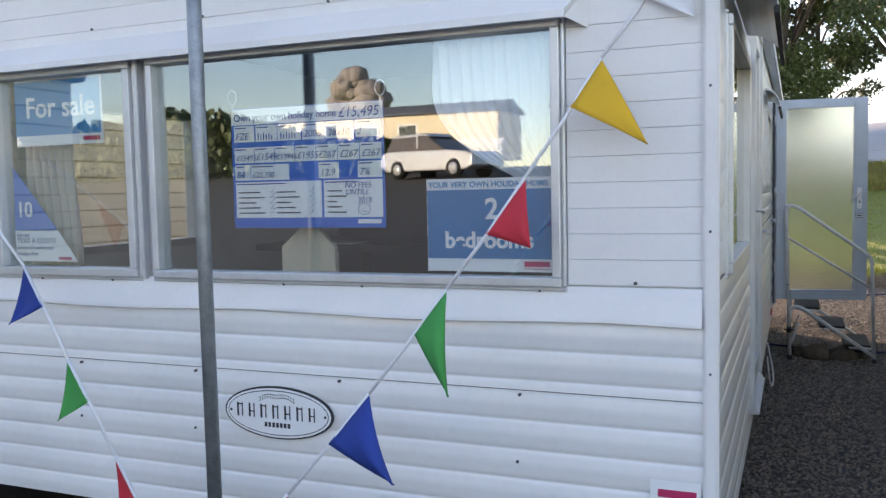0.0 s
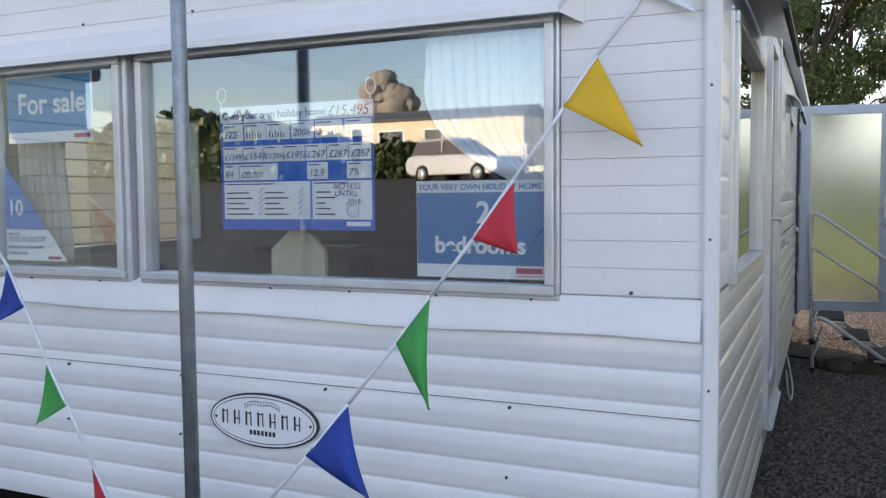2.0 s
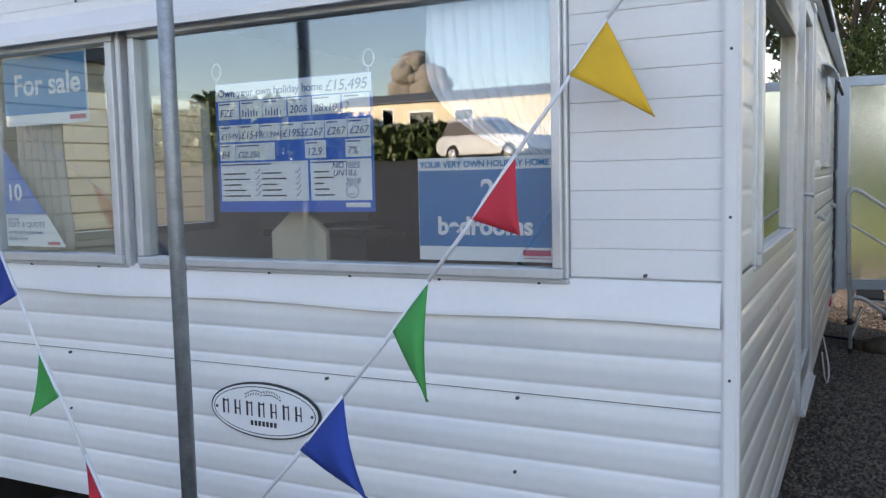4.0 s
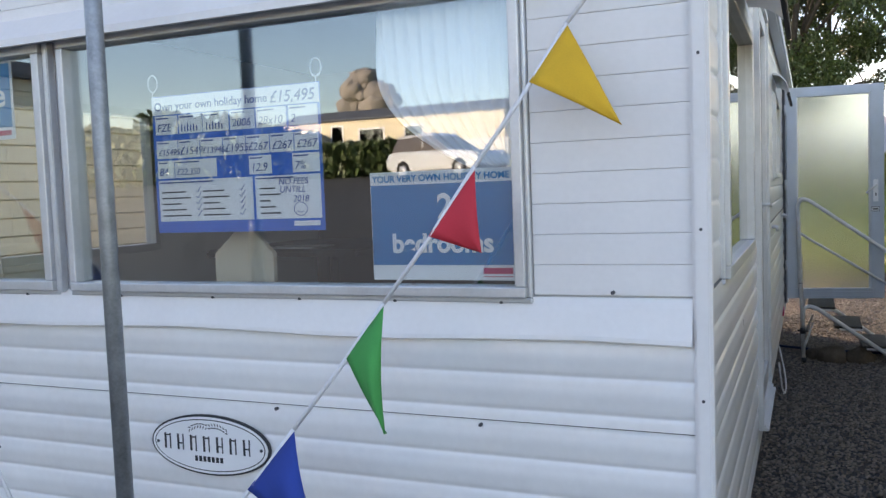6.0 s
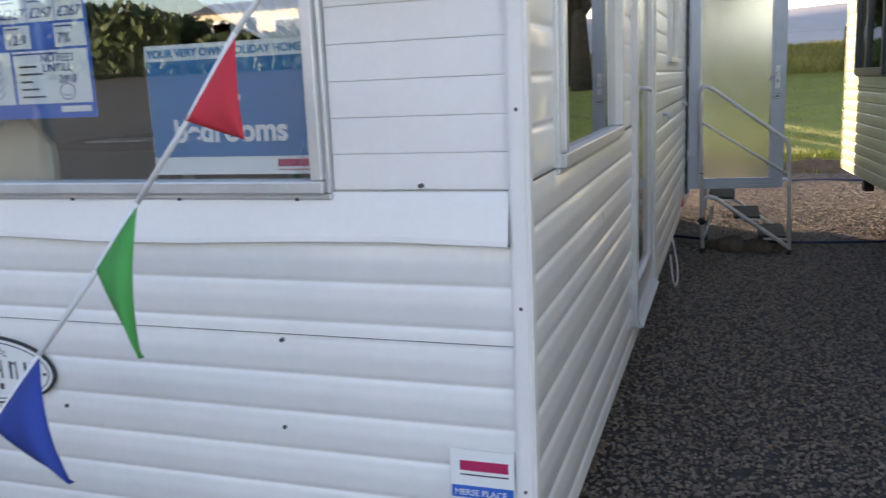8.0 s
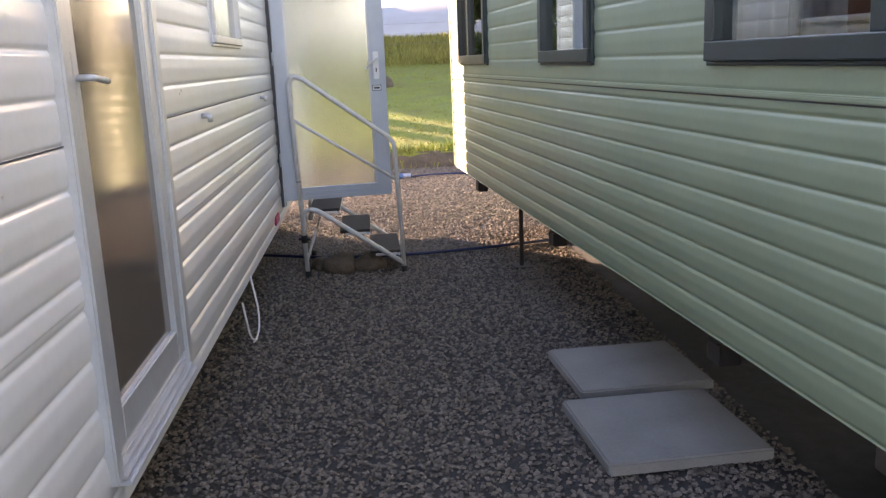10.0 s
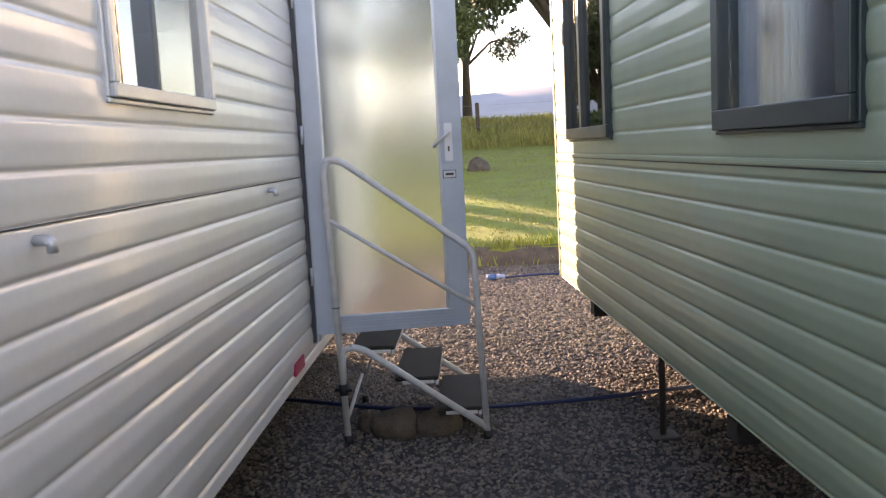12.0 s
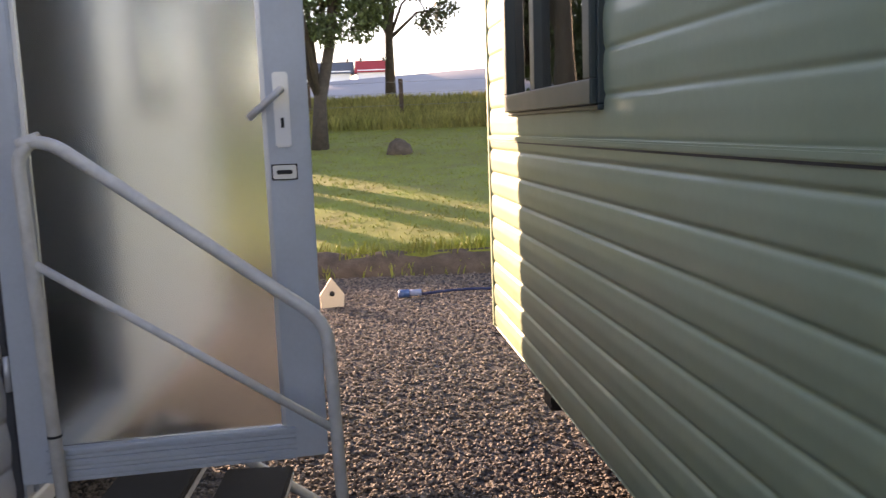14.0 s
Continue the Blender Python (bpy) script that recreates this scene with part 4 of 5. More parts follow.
seat(-2.9, -0.2, 0.09, 0.75, "dark upholstered window bench inside the caravan")
bm = bmesh.new()
pts = [(-1.5, 1.301), (-1.283, 1.301), (-1.283, 1.44), (-1.37, 1.525), (-1.4, 1.525), (-1.5, 1.44)]
rings = [[bm.verts.new((x, y, z)) for x, z in pts] for y in (0.13, 0.15)]
bm.faces.new(rings[0])
bm.faces.new(list(reversed(rings[1])))
for k in range(6):
    bm.faces.new((rings[0][k], rings[0][(k + 1) % 6], rings[1][(k + 1) % 6], rings[1][k]))
bmesh.ops.recalc_face_normals(bm, faces=bm.faces)
tagged(mesh("folded_table_leaf", bm, CARD), "cream wooden table leaf propped on the bench", "table leaf")
tbl = new("table")
box("top", -2.2, -1.45, 0.95, 1.75, 1.36, 1.39, INTERIOR, tbl, 0.01)
box("leg", -1.86, -1.78, 1.3, 1.38, 0.58, 1.359, INTERIOR, tbl, 0.01)
tagged(tbl, "dark brown dining table inside the caravan", "table")
tagged(box("leaflet", -1.95, -1.7, 1.02, 1.2, 1.391, 1.394, PAPER, None, 0), "white paper leaflet lying on the table", "leaflet")


# ---- bits on the ground ----
tagged(tube("loose_cable", rounded([(0.03, 3.85, 0.42), (0.05, 3.9, 0.2), (0.07, 4.0, 0.2), (0.06, 4.16, 0.28), (0.02, 4.22, 0.46)], 0.08), 0.005, TUBE, None, 8),
       "white cable looping below the caravan wall", "cable")
tagged(tube("hose", rounded([(-0.4, 6.75, 0.03), (0.3, 6.45, 0.03), (0.86, 6.4, 0.03), (1.46, 6.48, 0.03), (2.3, 6.7, 0.03)], 0.2), 0.012, material("dark_blue_hose", (0.012, 0.02, 0.07), 0.5), None, 8),
       "dark blue water hose lying on the gravel", "hose")
tagged(tube("power_lead", rounded([(1.15, 11.0, 0.03), (1.5, 11.15, 0.03), (2.2, 11.0, 0.03), (3.4, 11.3, 0.03)], 0.2), 0.012, material("blue_lead", (0.015, 0.03, 0.1), 0.5), None, 8),
       "blue power lead lying on the gravel", "cable")
hk = new("hook_up_plug")
tube("body", [(0.95, 10.97, 0.045), (1.04, 10.98, 0.045)], 0.034, material("blue_plastic", (0.05, 0.12, 0.3), 0.4), hk, 12, )
tube("socket", [(1.045, 10.98, 0.045), (1.14, 11.0, 0.045)], 0.028, material("pale_blue_plastic", (0.25, 0.32, 0.5), 0.4), hk, 12)
tagged(hk, "blue and white electric hook-up plug on gravel", "plug")
bm = bmesh.new()
pts = [(-0.09, 0), (0.09, 0), (0.1, 0.1), (0.0, 0.24), (-0.1, 0.1)]
rings = [[bm.verts.new((x, y, z)) for x, z in pts] for y in (0, 0.05)]
bm.faces.new(rings[0])
bm.faces.new(list(reversed(rings[1])))
for k in range(5):
    bm.faces.new((rings[0][k], rings[0][(k + 1) % 5], rings[1][(k + 1) % 5], rings[1][k]))
bmesh.ops.recalc_face_normals(bm, faces=bm.faces)
mk = new("marker_board")
mesh("board", bm, CARD, mk)
tube("hole", [(0, -0.002, 0.11), (0, 0.004, 0.11)], 0.022, BLACK, mk, 12)
mk.matrix_basis = pose(0.42, 10.7, 0.01, -8, 0, 10)
tagged(mk, "pale pointed marker board standing on the gravel", "marker")

# stones under the steps
for i, (x, y, s) in enumerate(((0.4, 6.1, 0.2), (0.62, 6.12, 0.18), (0.25, 6.2, 0.14))):
    bm = bmesh.new()
    bmesh.ops.create_icosphere(bm, subdivisions=2, radius=1)
    for v in bm.verts:
        v.co *= 1 + 0.35 * noise.noise(v.co * 1.5 + Vector((i * 7, 0, 0)))
        v.co = Vector((v.co.x * s * 0.7, v.co.y * s * 0.6, max(v.co.z, -0.6) * s * 0.5))
    ob = mesh("rock", bm, SOIL, smooth=True)
    ob.matrix_basis = pose(x, y, s * 0.22, 0, 0, i * 50)
    tagged(ob, "rough grey stone lying on the gravel", "rock", "loose rocks")
# tow bar in front
tb = new("tow_hitch")
tube("arm", [(-2.4, 0.0, 0.36), (-1.6, -0.75, 0.36)], 0.035, STEEL_DARK, tb, 8)
tube("arm", [(-0.7, 0.0, 0.36), (-1.5, -0.75, 0.36)], 0.035, STEEL_DARK, tb, 8)
tube("stand", [(-2.2, -0.1, 0.0), (-2.2, -0.1, 0.36)], 0.03, GALV, tb, 8)
tagged(tb, "dark steel towing frame below the caravan front", "tow hitch")
tb.matrix_basis = pose(0, 0.42, 0)
st = new("tree_stump")
tube("stump", [(0.97, 20.0, height(0.97, 20) - 0.1), (0.98, 20.0, height(0.97, 20) + 0.18), (1.0, 20.02, height(0.97, 20) + 0.24)], 0.2, SOIL, st, 9, (0.3, 0.2, 0.1))
tagged(st, "low weathered tree stump in the lawn", "tree stump")


# ---- lawn edge and fence ----
bm = bmesh.new()
rng = random.Random(4)
n = 150
prof = [(-0.16, -0.02), (-0.1, 0.08), (-0.03, 0.17), (0.08, 0.215), (0.2, 0.2)]
rows = []
for i in range(n + 1):
    x = -14 + 24 * i / n
    rows.append([bm.verts.new((x, 12.2 + y + 0.04 * noise.noise(Vector((x * 2.5, y * 9, 0))), z + 0.05 * noise.noise(Vector((x * 3, z * 12, 5))) * (0 < k < 4))) for k, (y, z) in enumerate(prof)])
for a, b in zip(rows, rows[1:]):
    for k in range(4):
        bm.faces.new((a[k], b[k], b[k + 1], a[k + 1]))
tagged(mesh("lawn_edging", bm, SOIL, smooth=True), "low stony earth bank edging the lawn", "edging", kind="structure")


def fence_post(x, y):
    z = height(x, y)
    bm = bmesh.new()
    add_box(bm, x - 0.055, x + 0.055, y - 0.055, y + 0.055, z - 0.2, z + 1.0, 0.012)
    tagged(mesh("fence_post", bm, WOODPOST), "weathered wooden fence post at the field edge", "fence post", "fence posts")


for x in (-8.0, -5.8, -3.5, -1.26, 1.045, 3.4, 5.7, 8.0):
    fence_post(x, 25.6)
wires = bmesh.new()
for h in (0.35, 0.65, 0.92):
    add_tube(wires, [(x, 25.53, height(x, 25.6) + h) for x in (-8, -5.8, -3.5, -1.26, 1.045, 3.4, 5.7, 8)], 0.005, 4)
tagged(mesh("fence_wire", wires, GALV), "thin galvanised wires strung along the fence posts", "fence wire", kind="stuff")


# ---- trees ----
def tree(x, y, trunk, radius, limbs, crown, n_leaf, size, leaf_mat, label, seed):
    """trunk: points relative to the base; crown: clumps (x, y, z, radius) relative to the base."""
    rng = np.random.default_rng(seed)
    top = new("tree")
    top.matrix_basis = pose(x, y, height(x, y) - 0.1)
    bm = bmesh.new()
    k = len(trunk)
    add_tube(bm, trunk, radius, 12, [radius * (1.25 if i == 0 else 1 - 0.75 * i / (k - 1)) for i in range(k)])
    for c in crown[:limbs]:
        s = Vector(trunk[min(k - 2, 1 + int(rng.integers(0, k - 2)))])
        e = Vector(c[:3])
        mid = s.lerp(e, 0.5) + Vector((0, 0, 0.3))
        add_tube(bm, [s, mid, e], radius, 7, [radius * 0.4, radius * 0.25, radius * 0.08])
    mesh("trunk", bm, BARK, top, smooth=True)
    v, f = [], []
    w = np.array([c[3] ** 2 for c in crown])
    for ci in rng.choice(len(crown), n_leaf, p=w / w.sum()):
        cx, cy, cz, r = crown[ci]
        d = rng.normal(size=3)
        d *= r * rng.uniform(0.25, 1.0) ** 0.6 / np.linalg.norm(d)
        p = Vector((cx + d[0], cy + d[1], cz + d[2] * 0.75))
        m = Euler(rng.uniform(0, 6.28, 3)).to_matrix()
        s = size * rng.uniform(0.6, 1.4)
        b = len(v)
        v += [tuple(p + m @ Vector(q)) for q in ((-s, 0, 0), (0, -s * 0.45, s * 0.1), (s, 0, 0), (0, s * 0.45, s * 0.1))]
        f.append((b, b + 1, b + 2, b + 3))
    data = bpy.data.meshes.new("leaves")
    data.from_pydata(v, [], f)
    data.materials.append(leaf_mat)
    lv = new("leaves", data)
    lv.parent = top
    tagged(lv, kind="stuff")
    return tagged(top, label, "tree")


def clumps(n, cx, cy, cz, rx, ry, rz, r0, r1, seed):
    rng = np.random.default_rng(seed)
    return [(cx + rng.uniform(-rx, rx), cy + rng.uniform(-ry, ry), cz + rng.uniform(-rz, rz), rng.uniform(r0, r1)) for _ in range(n)]


tree(-0.6, 21.0, [(0, 0, 0), (0.05, 0, 1.0), (0.3, 0, 2.1), (0.45, 0, 3.5), (0.6, 0.2, 5.5), (0.5, 0, 8)], 0.15, 16,
     clumps(26, 0.5, 0, 5.9, 2.6, 2.2, 2.4, 0.5, 1.0, 1) + [(0.75, 0, 2.9, 0.42), (1.15, 0.2, 2.6, 0.35), (-0.8, 0.2, 2.8, 0.6), (1.5, 0, 3.2, 0.45), (-1.6, 0, 3.4, 0.7), (0.2, 0.3, 2.5, 0.4), (0.1, 0.3, 3.1, 0.6), (1.0, -0.2, 3.8, 0.6), (1.9, 0, 4.0, 0.5), (0.9, 0, 2.3, 0.3), (1.3, 0.1, 2.9, 0.4), (-0.3, -0.2, 2.4, 0.35), (0.6, 0.2, 3.5, 0.5), (0.3, -0.3, 2.35, 0.45), (0.95, -0.3, 2.7, 0.45), (-0.4, -0.3, 2.9, 0.55), (1.3, -0.2, 3.2, 0.5), (0.3, -0.3, 3.3, 0.6)], 52000, 0.052, LEAF, "leaning broadleaved tree with dark green crown", 11)
tree(0.76, 28.0, [(0, 0, 0), (0.02, 0, 2), (0.06, 0, 4), (0.1, 0, 7), (0.1, 0, 10)], 0.14, 10,
     [(1.2, 0, 2.45, 0.5), (0.8, 0, 3.3, 0.45), (-0.7, 0, 3.1, 0.5), (-0.5, 0, 2.5, 0.35), (1.6, 0, 2.8, 0.4), (0.5, 0, 3.9, 0.5), (-1.0, 0, 4.0, 0.5)] + clumps(18, 0.2, 0, 6.8, 2.3, 2, 2.8, 0.4, 0.8, 2), 16000, 0.06, NEEDLE, "tall bare-trunked pine at the field edge", 12)
tree(4.2, 24.0, [(0, 0, 0), (0.1, 0, 2), (0, 0, 5), (0.1, 0, 9)], 0.3, 12, clumps(26, 0, 0, 6.8, 3.2, 2.5, 2.6, 0.6, 1.1, 3), 13000, 0.11, LEAF, "broad dark green tree beyond the caravans", 13)
for k, (x, y) in enumerate(((-3.3, 19.8), (-4.7, 19.0), (-6.8, 23.0))):
    tree(x, y, [(0, 0, 0), (0, 0.1, 2), (0.1, 0, 5), (0, 0, 9)], 0.24, 8, clumps(14, 0, 0, 8.8, 1.8, 1.6, 1.4, 0.5, 0.9, 4 + k), 4500, 0.11, NEEDLE, "tall bare-trunked pine standing on the lawn", 14 + k)
# low-crowned trees along the field edge, whose shade falls across the lawn
for k, (x, y, h) in enumerate(((-5.2, 27.4, 3.2), (-9.4, 32.4, 3.6), (-4.6, 30.6, 3.4), (-12.0, 36.5, 4.2), (-8.4, 37.0, 4.0))):
    tree(x, y, [(0, 0, 0), (0.1, 0, 1.0), (0, 0.1, 2.4), (0.1, 0, h + 0.8)], 0.2, 12, clumps(24, 0, 0, h - 0.9, 1.8, 1.6, 1.5, 0.45, 0.9, 60 + k), 9000, 0.1, LEAF, "low-crowned broadleaved tree along the field edge", 70 + k)
for k, (x, y) in enumerate(((-8.5, 27.5), (-10.6, 30.5))):
    tree(x, y, [(0, 0, 0), (0.05, 0.1, 2), (0.1, 0, 5), (0, 0, 9)], 0.2, 8, clumps(7, 0, 0, 7.6, 0.8, 0.8, 1.2, 0.35, 0.6, 80 + k), 1600, 0.11, NEEDLE, "tall bare-trunked pine standing on the lawn", 90 + k)
tree(3.6, 22.5, [(0, 0, 0), (0.05, 0, 2), (-0.1, 0, 5), (-0.2, 0, 8)], 0.26, 18,
     clumps(40, -1.0, 0, 5.7, 3.6, 1.8, 2.1, 0.4, 0.85, 21), 30000, 0.075, NEEDLE, "wide dark pine with hanging branches", 20)


def hedge(name, x0, x1, y, h, depth, n, seed, label):
    rng = np.random.default_rng(seed)
    v, f = [], []
    for i in range(n):
        x = rng.uniform(x0, x1)
        hh = h * (0.75 + 0.35 * noise.noise(Vector((x * 0.35, seed, 0))) + 0.15 * noise.noise(Vector((x * 1.7, seed, 3))))
        p = Vector((x, y + rng.uniform(-depth, depth), height(x, y) + hh * rng.uniform(0, 1) ** 0.7))
        m = Euler(rng.uniform(0, 6.28, 3)).to_matrix()
        s = rng.uniform(0.12, 0.28)
        b = len(v)
        v += [tuple(p + m @ Vector(q)) for q in ((-s, 0, 0), (0, -s * 0.6, 0), (s, 0, 0), (0, s * 0.6, 0))]
        f.append((b, b + 1, b + 2, b + 3))
    data = bpy.data.meshes.new(name)
    data.from_pydata(v, [], f)
    data.materials.append(LEAF)
    return tagged(new(name, data), label, "hedge", kind="stuff")


# The first row is added, unseen, to throw shade on the upper lawn.
hedge("hedge", -10.5, -3.6, 24.2, 0.9, 0.9, 6000, 8, "dense dark shrubs added out of view to shade the lawn")
hedge("hedge", -56, -21.0, -30, 3.6, 1.4, 24000, 3, "dark wind-shaped hedge along the far lane")
hedge("hedge", -21.5, -14.6, -30, 1.75, 0.8, 9000, 4, "dark clipped hedge in front of the far caravans")


# ---- across the lane: cream caravan and parked car ----
def far_caravan(x0, y0, turn, length, wall, label):
    top = new("caravan")
    top.matrix_basis = pose(x0, y0, height(x0, y0), 0, 0, turn)
    place = lambda u, out, z: (u, out, z)
    holes = [(0.9, 2.0, 1.2, 2.1), (2.7, 3.4, 0.6, 2.3), (4.2, 5.6, 1.2, 2.1), (6.6, 7.6, 1.2, 2.1)]
    holes = [h for h in holes if h[1] < length]
    ribbed("side_cladding", place, around(0, length, 0.45, 2.5, holes), lambda z: lap(z, 0.45, 0.15, 0.015), wall, top)
    boxes("wall", [(0, 0.06, -3, -0.02, 0.45, 2.5), (length - 0.06, length, -3, -0.02, 0.45, 2.5), (0, length, -3.06, -3, 0.45, 2.5), (0, length, -3, -0.02, 0.4, 0.45)], wall, top, 0)
    for h in holes:
        window("window", place, *h, top, PAPER, GLASS_DARK, bar=0.07)
    bm = bmesh.new()
    ends = [[bm.verts.new(p) for p in ((x, 0.15, 2.5), (x, 0.15, 2.58), (x, -1.5, 3.1), (x, -3.2, 2.58), (x, -3.2, 2.5))] for x in (-0.15, length + 0.15)]
    for i in range(5):
        bm.faces.new((ends[0][i], ends[1][i], ends[1][(i + 1) % 5], ends[0][(i + 1) % 5]))
    bm.faces.new(ends[0])
    bm.faces.new(list(reversed(ends[1])))
    bmesh.ops.recalc_face_normals(bm, faces=bm.faces)
    mesh("roof", bm, ROOFGREY, top)
    boxes("skirt", [(0, length, -0.08, -0.03, 0, 0.45)], INTERIOR, top, 0)
    return tagged(top, label, "caravan")


far_caravan(-23.3, -33.5, 2, 11.5, CREAM, "cream static caravan across the lane in sunshine")
far_caravan(-9.5, -33.5, -4, 9.0, CREAM, "cream static caravan beyond the lane")
pf = new("deck_railing")
for k in range(26):
    box("baluster", -15.2 + 0.16 * k, -15.12 + 0.16 * k, -31.5, -31.46, height(0, -31.5) - 0.05, height(0, -31.5) + 1.15, PAPER, pf, 0.005)
box("top_rail", -15.25, -11.0, -31.53, -31.44, height(0, -31.5) + 1.15, height(0, -31.5) + 1.22, PAPER, pf, 0.006)
tagged(pf, "white picket deck railing beside the far caravan", "railing")


def side_caravan():
    top = new("caravan")
    ribbed("side_cladding", lambda u, out, z: (-5.4 + out, u, z), [(-3.0, 10.0, 0.4, 2.6)], lambda z: lap(z, 0.4, 0.14, 0.016), CREAM, top)
    boxes("wall", [(-8.4, -5.42, -3.0, -2.95, 0.4, 2.6), (-8.4, -5.42, 9.95, 10, 0.4, 2.6), (-8.45, -8.4, -3, 10, 0.4, 2.6)], CREAM, top, 0)
    box("roof", -8.5, -5.3, -3.1, 10.1, 2.602, 2.72, ROOFGREY, top, 0.02)
    boxes("chassis", [(-8.2, -5.8, -2.8, -2.7, 0, 0.4), (-8.2, -5.8, 9.7, 9.8, 0, 0.4)], STEEL_DARK, top, 0)
    tagged(top, "cream lapped-board caravan next door on its pitch", "caravan")


side_caravan()


def parked_car(x, y, turn):
    top = new("car")
    top.matrix_basis = pose(x, y, height(x, y), 0, 0, turn)
    low = [(-2.3, 0.45), (-2.32, 0.75), (-2.2, 0.98), (-1.9, 1.05), (1.0, 1.02), (2.0, 0.92), (2.25, 0.75), (2.3, 0.4), (1.9, 0.28), (-2.0, 0.28)]
    def shell(name, prof, w0, w1, mat, zsplit):
        bm = bmesh.new()
        L = [[bm.verts.new((px, s * (w0 if pz < zsplit else w1), pz)) for px, pz in prof] for s in (-1, 1)]
        m = len(prof)
        for k in range(m):
            bm.faces.new((L[0][k], L[0][(k + 1) % m], L[1][(k + 1) % m], L[1][k]))
        bm.faces.new(L[0])
        bm.faces.new(list(reversed(L[1])))
        bmesh.ops.recalc_face_normals(bm, faces=bm.faces)
        ob = mesh(name, bm, mat, top)
        b = ob.modifiers.new("round", "BEVEL")
        b.width, b.segments = 0.06, 3
    shell("body", low, 0.9, 0.86, CARPAINT, 0.9)
    shell("cabin_glass", [(-2.1, 1.0), (-1.85, 1.55), (-0.1, 1.6), (0.95, 1.0)], 0.84, 0.7, BROWNGLASS, 1.2)
    shell("roof", [(-1.95, 1.5), (-1.8, 1.64), (-0.2, 1.67), (0.15, 1.53)], 0.71, 0.68, CARPAINT, 1.55)
    for s in (-1, 1):
        for px in (-1.4, 1.4):
            wh = tube("wheel", [(px, s * 0.68, 0.34), (px, s * 0.91, 0.34)], 0.34, BLACK, top, 20)
            tube("rim", [(px, s * 0.9, 0.34), (px, s * 0.925, 0.34)], 0.21, ALU, wh, 14)
        boxes("pillar", [(p - 0.04, p + 0.04, s * 0.78 - 0.03, s * 0.78 + 0.03, 1.0, 1.58) for p in (-0.45,)], CARPAINT, top, 0.01)
    boxes("headlamp", [(2.1, 2.24, s * 0.68 - 0.16, s * 0.68 + 0.16, 0.68, 0.84) for s in (-1, 1)], PAPER, top, 0.03)
    tagged(top, "silver estate car parked across the lane", "car")


parked_car(-12.0, -27.0, 20)


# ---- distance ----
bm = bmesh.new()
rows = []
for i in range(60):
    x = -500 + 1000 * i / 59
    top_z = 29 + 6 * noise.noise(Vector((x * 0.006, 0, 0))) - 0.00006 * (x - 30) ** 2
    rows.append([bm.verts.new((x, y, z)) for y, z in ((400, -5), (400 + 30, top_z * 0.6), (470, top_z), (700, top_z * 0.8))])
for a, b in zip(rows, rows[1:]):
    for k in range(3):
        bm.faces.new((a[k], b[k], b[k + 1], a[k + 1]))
tagged(mesh("backdrop", bm, HILL, smooth=True), "hill on the horizon, coloured pale for haze", "hill", kind="structure")


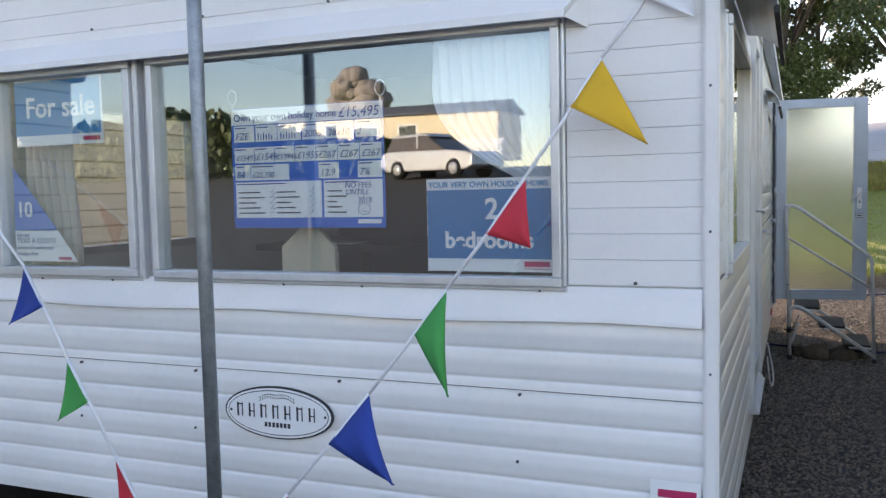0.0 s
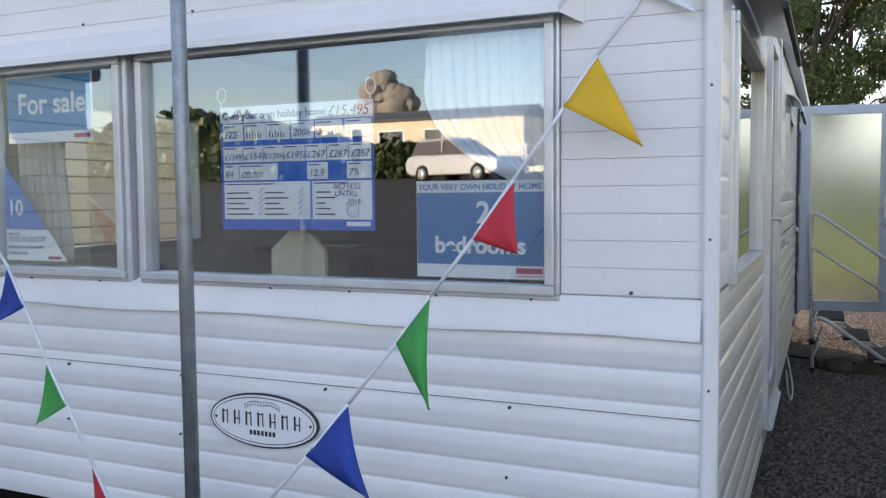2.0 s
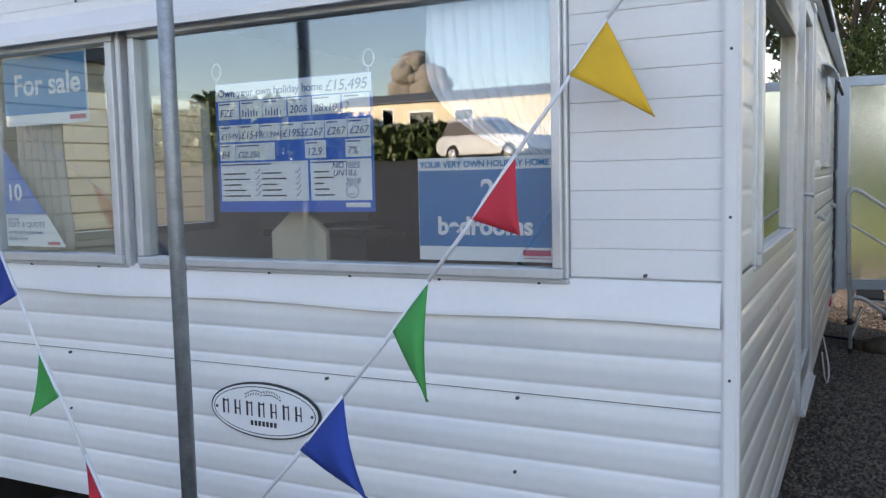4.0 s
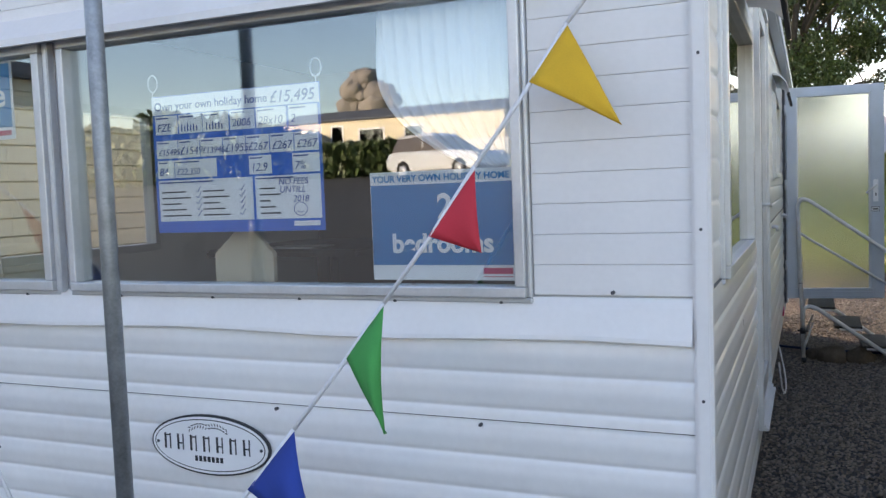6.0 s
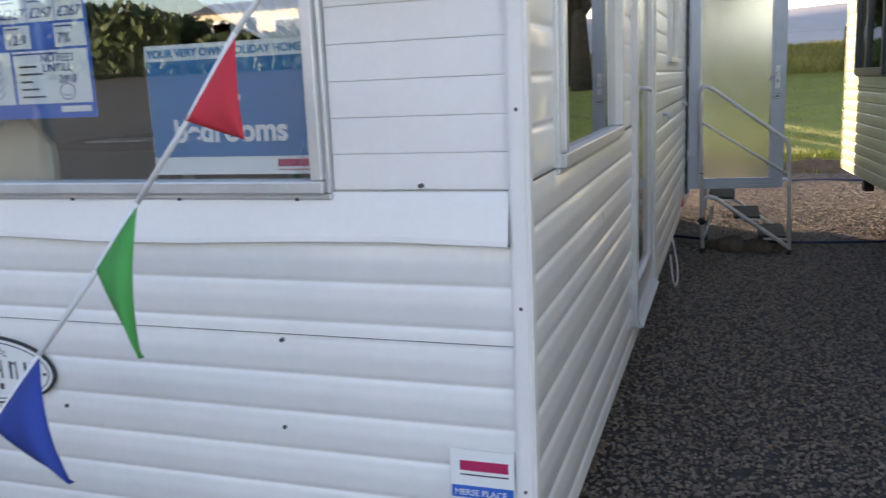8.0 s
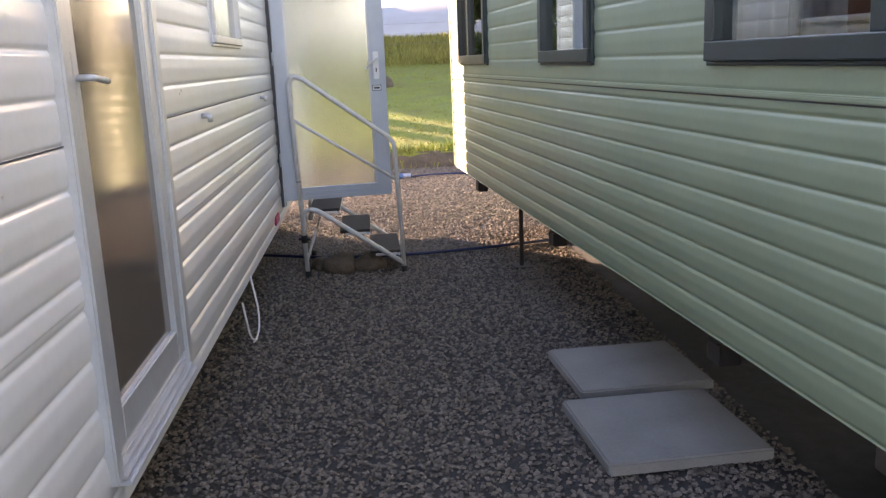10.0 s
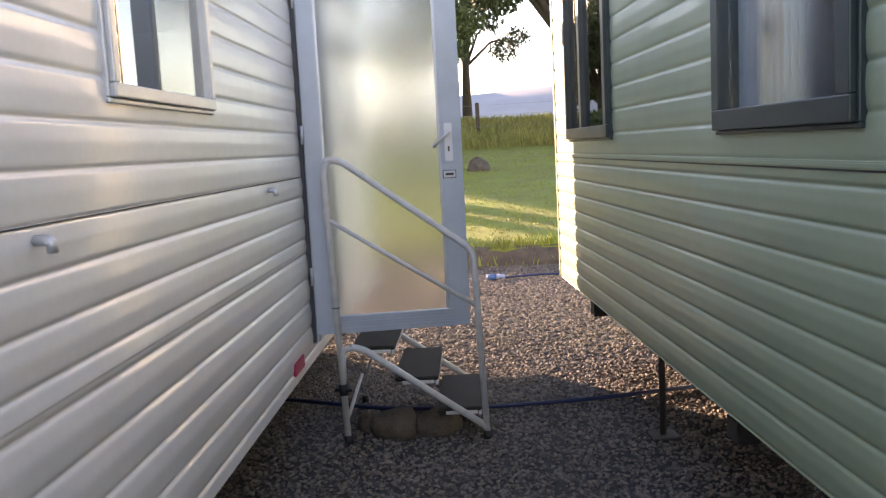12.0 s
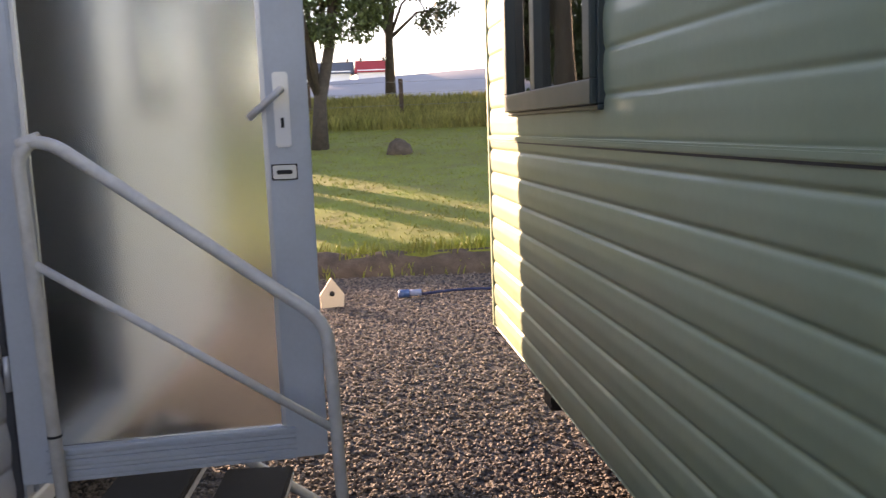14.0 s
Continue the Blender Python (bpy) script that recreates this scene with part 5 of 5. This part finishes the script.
def far_house(x, y, w, roof, label):
    top = new("house")
    box("wall", x, x + w, y, y + 20, 10, 33, PAPER, top, 0)
    bm = bmesh.new()
    ends = [[bm.verts.new(p) for p in ((px, y - 1.5, 31.5), (px, y + 10, 38.5), (px, y + 21.5, 31.5))] for px in (x - 1.5, x + w + 1.5)]
    for k in range(3):
        bm.faces.new((ends[0][k], ends[0][(k + 1) % 3], ends[1][(k + 1) % 3], ends[1][k]))
    bm.faces.new(ends[0])
    bm.faces.new(ends[1])
    bmesh.ops.recalc_face_normals(bm, faces=bm.faces)
    mesh("roof", bm, roof, top)
    for k in range(2):
        box("chimney", x + 1.0 + (w - 3.5) * k, x + 2.5 + (w - 3.5) * k, y + 9, y + 11, 36, 40, BLOCK, top, 0)
    tagged(top, label, "house")


far_house(-52, 480, 26, ROOFGREY, "white house with grey slate roof far away")
far_house(-22, 476, 16, ROOFRED, "small white house with red roof far away")


def cloud(x, y, z, r, label, seed):
    """A heaped evening cloud: many lumps, small ones outside, on a flat base."""
    rng = np.random.default_rng(seed)
    bm = bmesh.new()
    for i in range(46):
        a, h = rng.uniform(0, 6.28), rng.uniform(0, 1)
        d = r * (1 - 0.75 * h) * rng.uniform(0.1, 1.0)
        s = r * rng.uniform(0.2, 0.5) * (1.15 - 0.5 * h)
        part = bmesh.ops.create_icosphere(bm, subdivisions=3, radius=1)
        for v in part["verts"]:
            k = 1 + 0.3 * noise.noise(v.co * 1.8 + Vector((i * 5.0, 0, 0))) + 0.12 * noise.noise(v.co * 5 + Vector((0, i * 3.0, 0)))
            v.co = Vector((math.cos(a) * d * 1.2, math.sin(a) * d * 0.6, h * r * 1.1)) + v.co * k * s
    ob = mesh("cloud", bm, VAPOUR, smooth=True)
    ob.matrix_basis = pose(x, y, z)
    return tagged(ob, label, "cloud", "evening clouds", kind="structure")


VAPOUR = material("cloud_vapour", (0.3, 0.27, 0.255), 1.0, scale=0.05, fine=0.3, vary=0.05, spec=0.0)
cloud(-213, -400, 44, 17, "heaped pale evening cloud low in the sky", 5)

# ---- loose ground cover ----
scatter_stones("gravel", 46000, -0.5, 2.2, 1.0, 7.4, 0.010, 0.025, 1)
scatter_stones("gravel", 34000, -0.6, 3.2, 6.6, 12.1, 0.013, 0.029, 2)
scatter_stones("gravel", 12000, -3.2, 2.6, -0.6, 1.0, 0.010, 0.026, 3)
scatter_grass("mown_grass", 14000, -5, 7, 12.3, 25, 0.02, 0.05, BLADE, "short mown lawn grass in low sun", 5)
scatter_grass("rough_grass", 12000, -7, 8, 24.7, 27.0, 0.1, 0.42, DRY, "tall dry grass along the fence bank", 6)
scatter_grass("rough_grass", 700, -4, 6, 12.05, 12.5, 0.05, 0.16, BLADE, "grass tufts hanging over the lawn edge", 7)
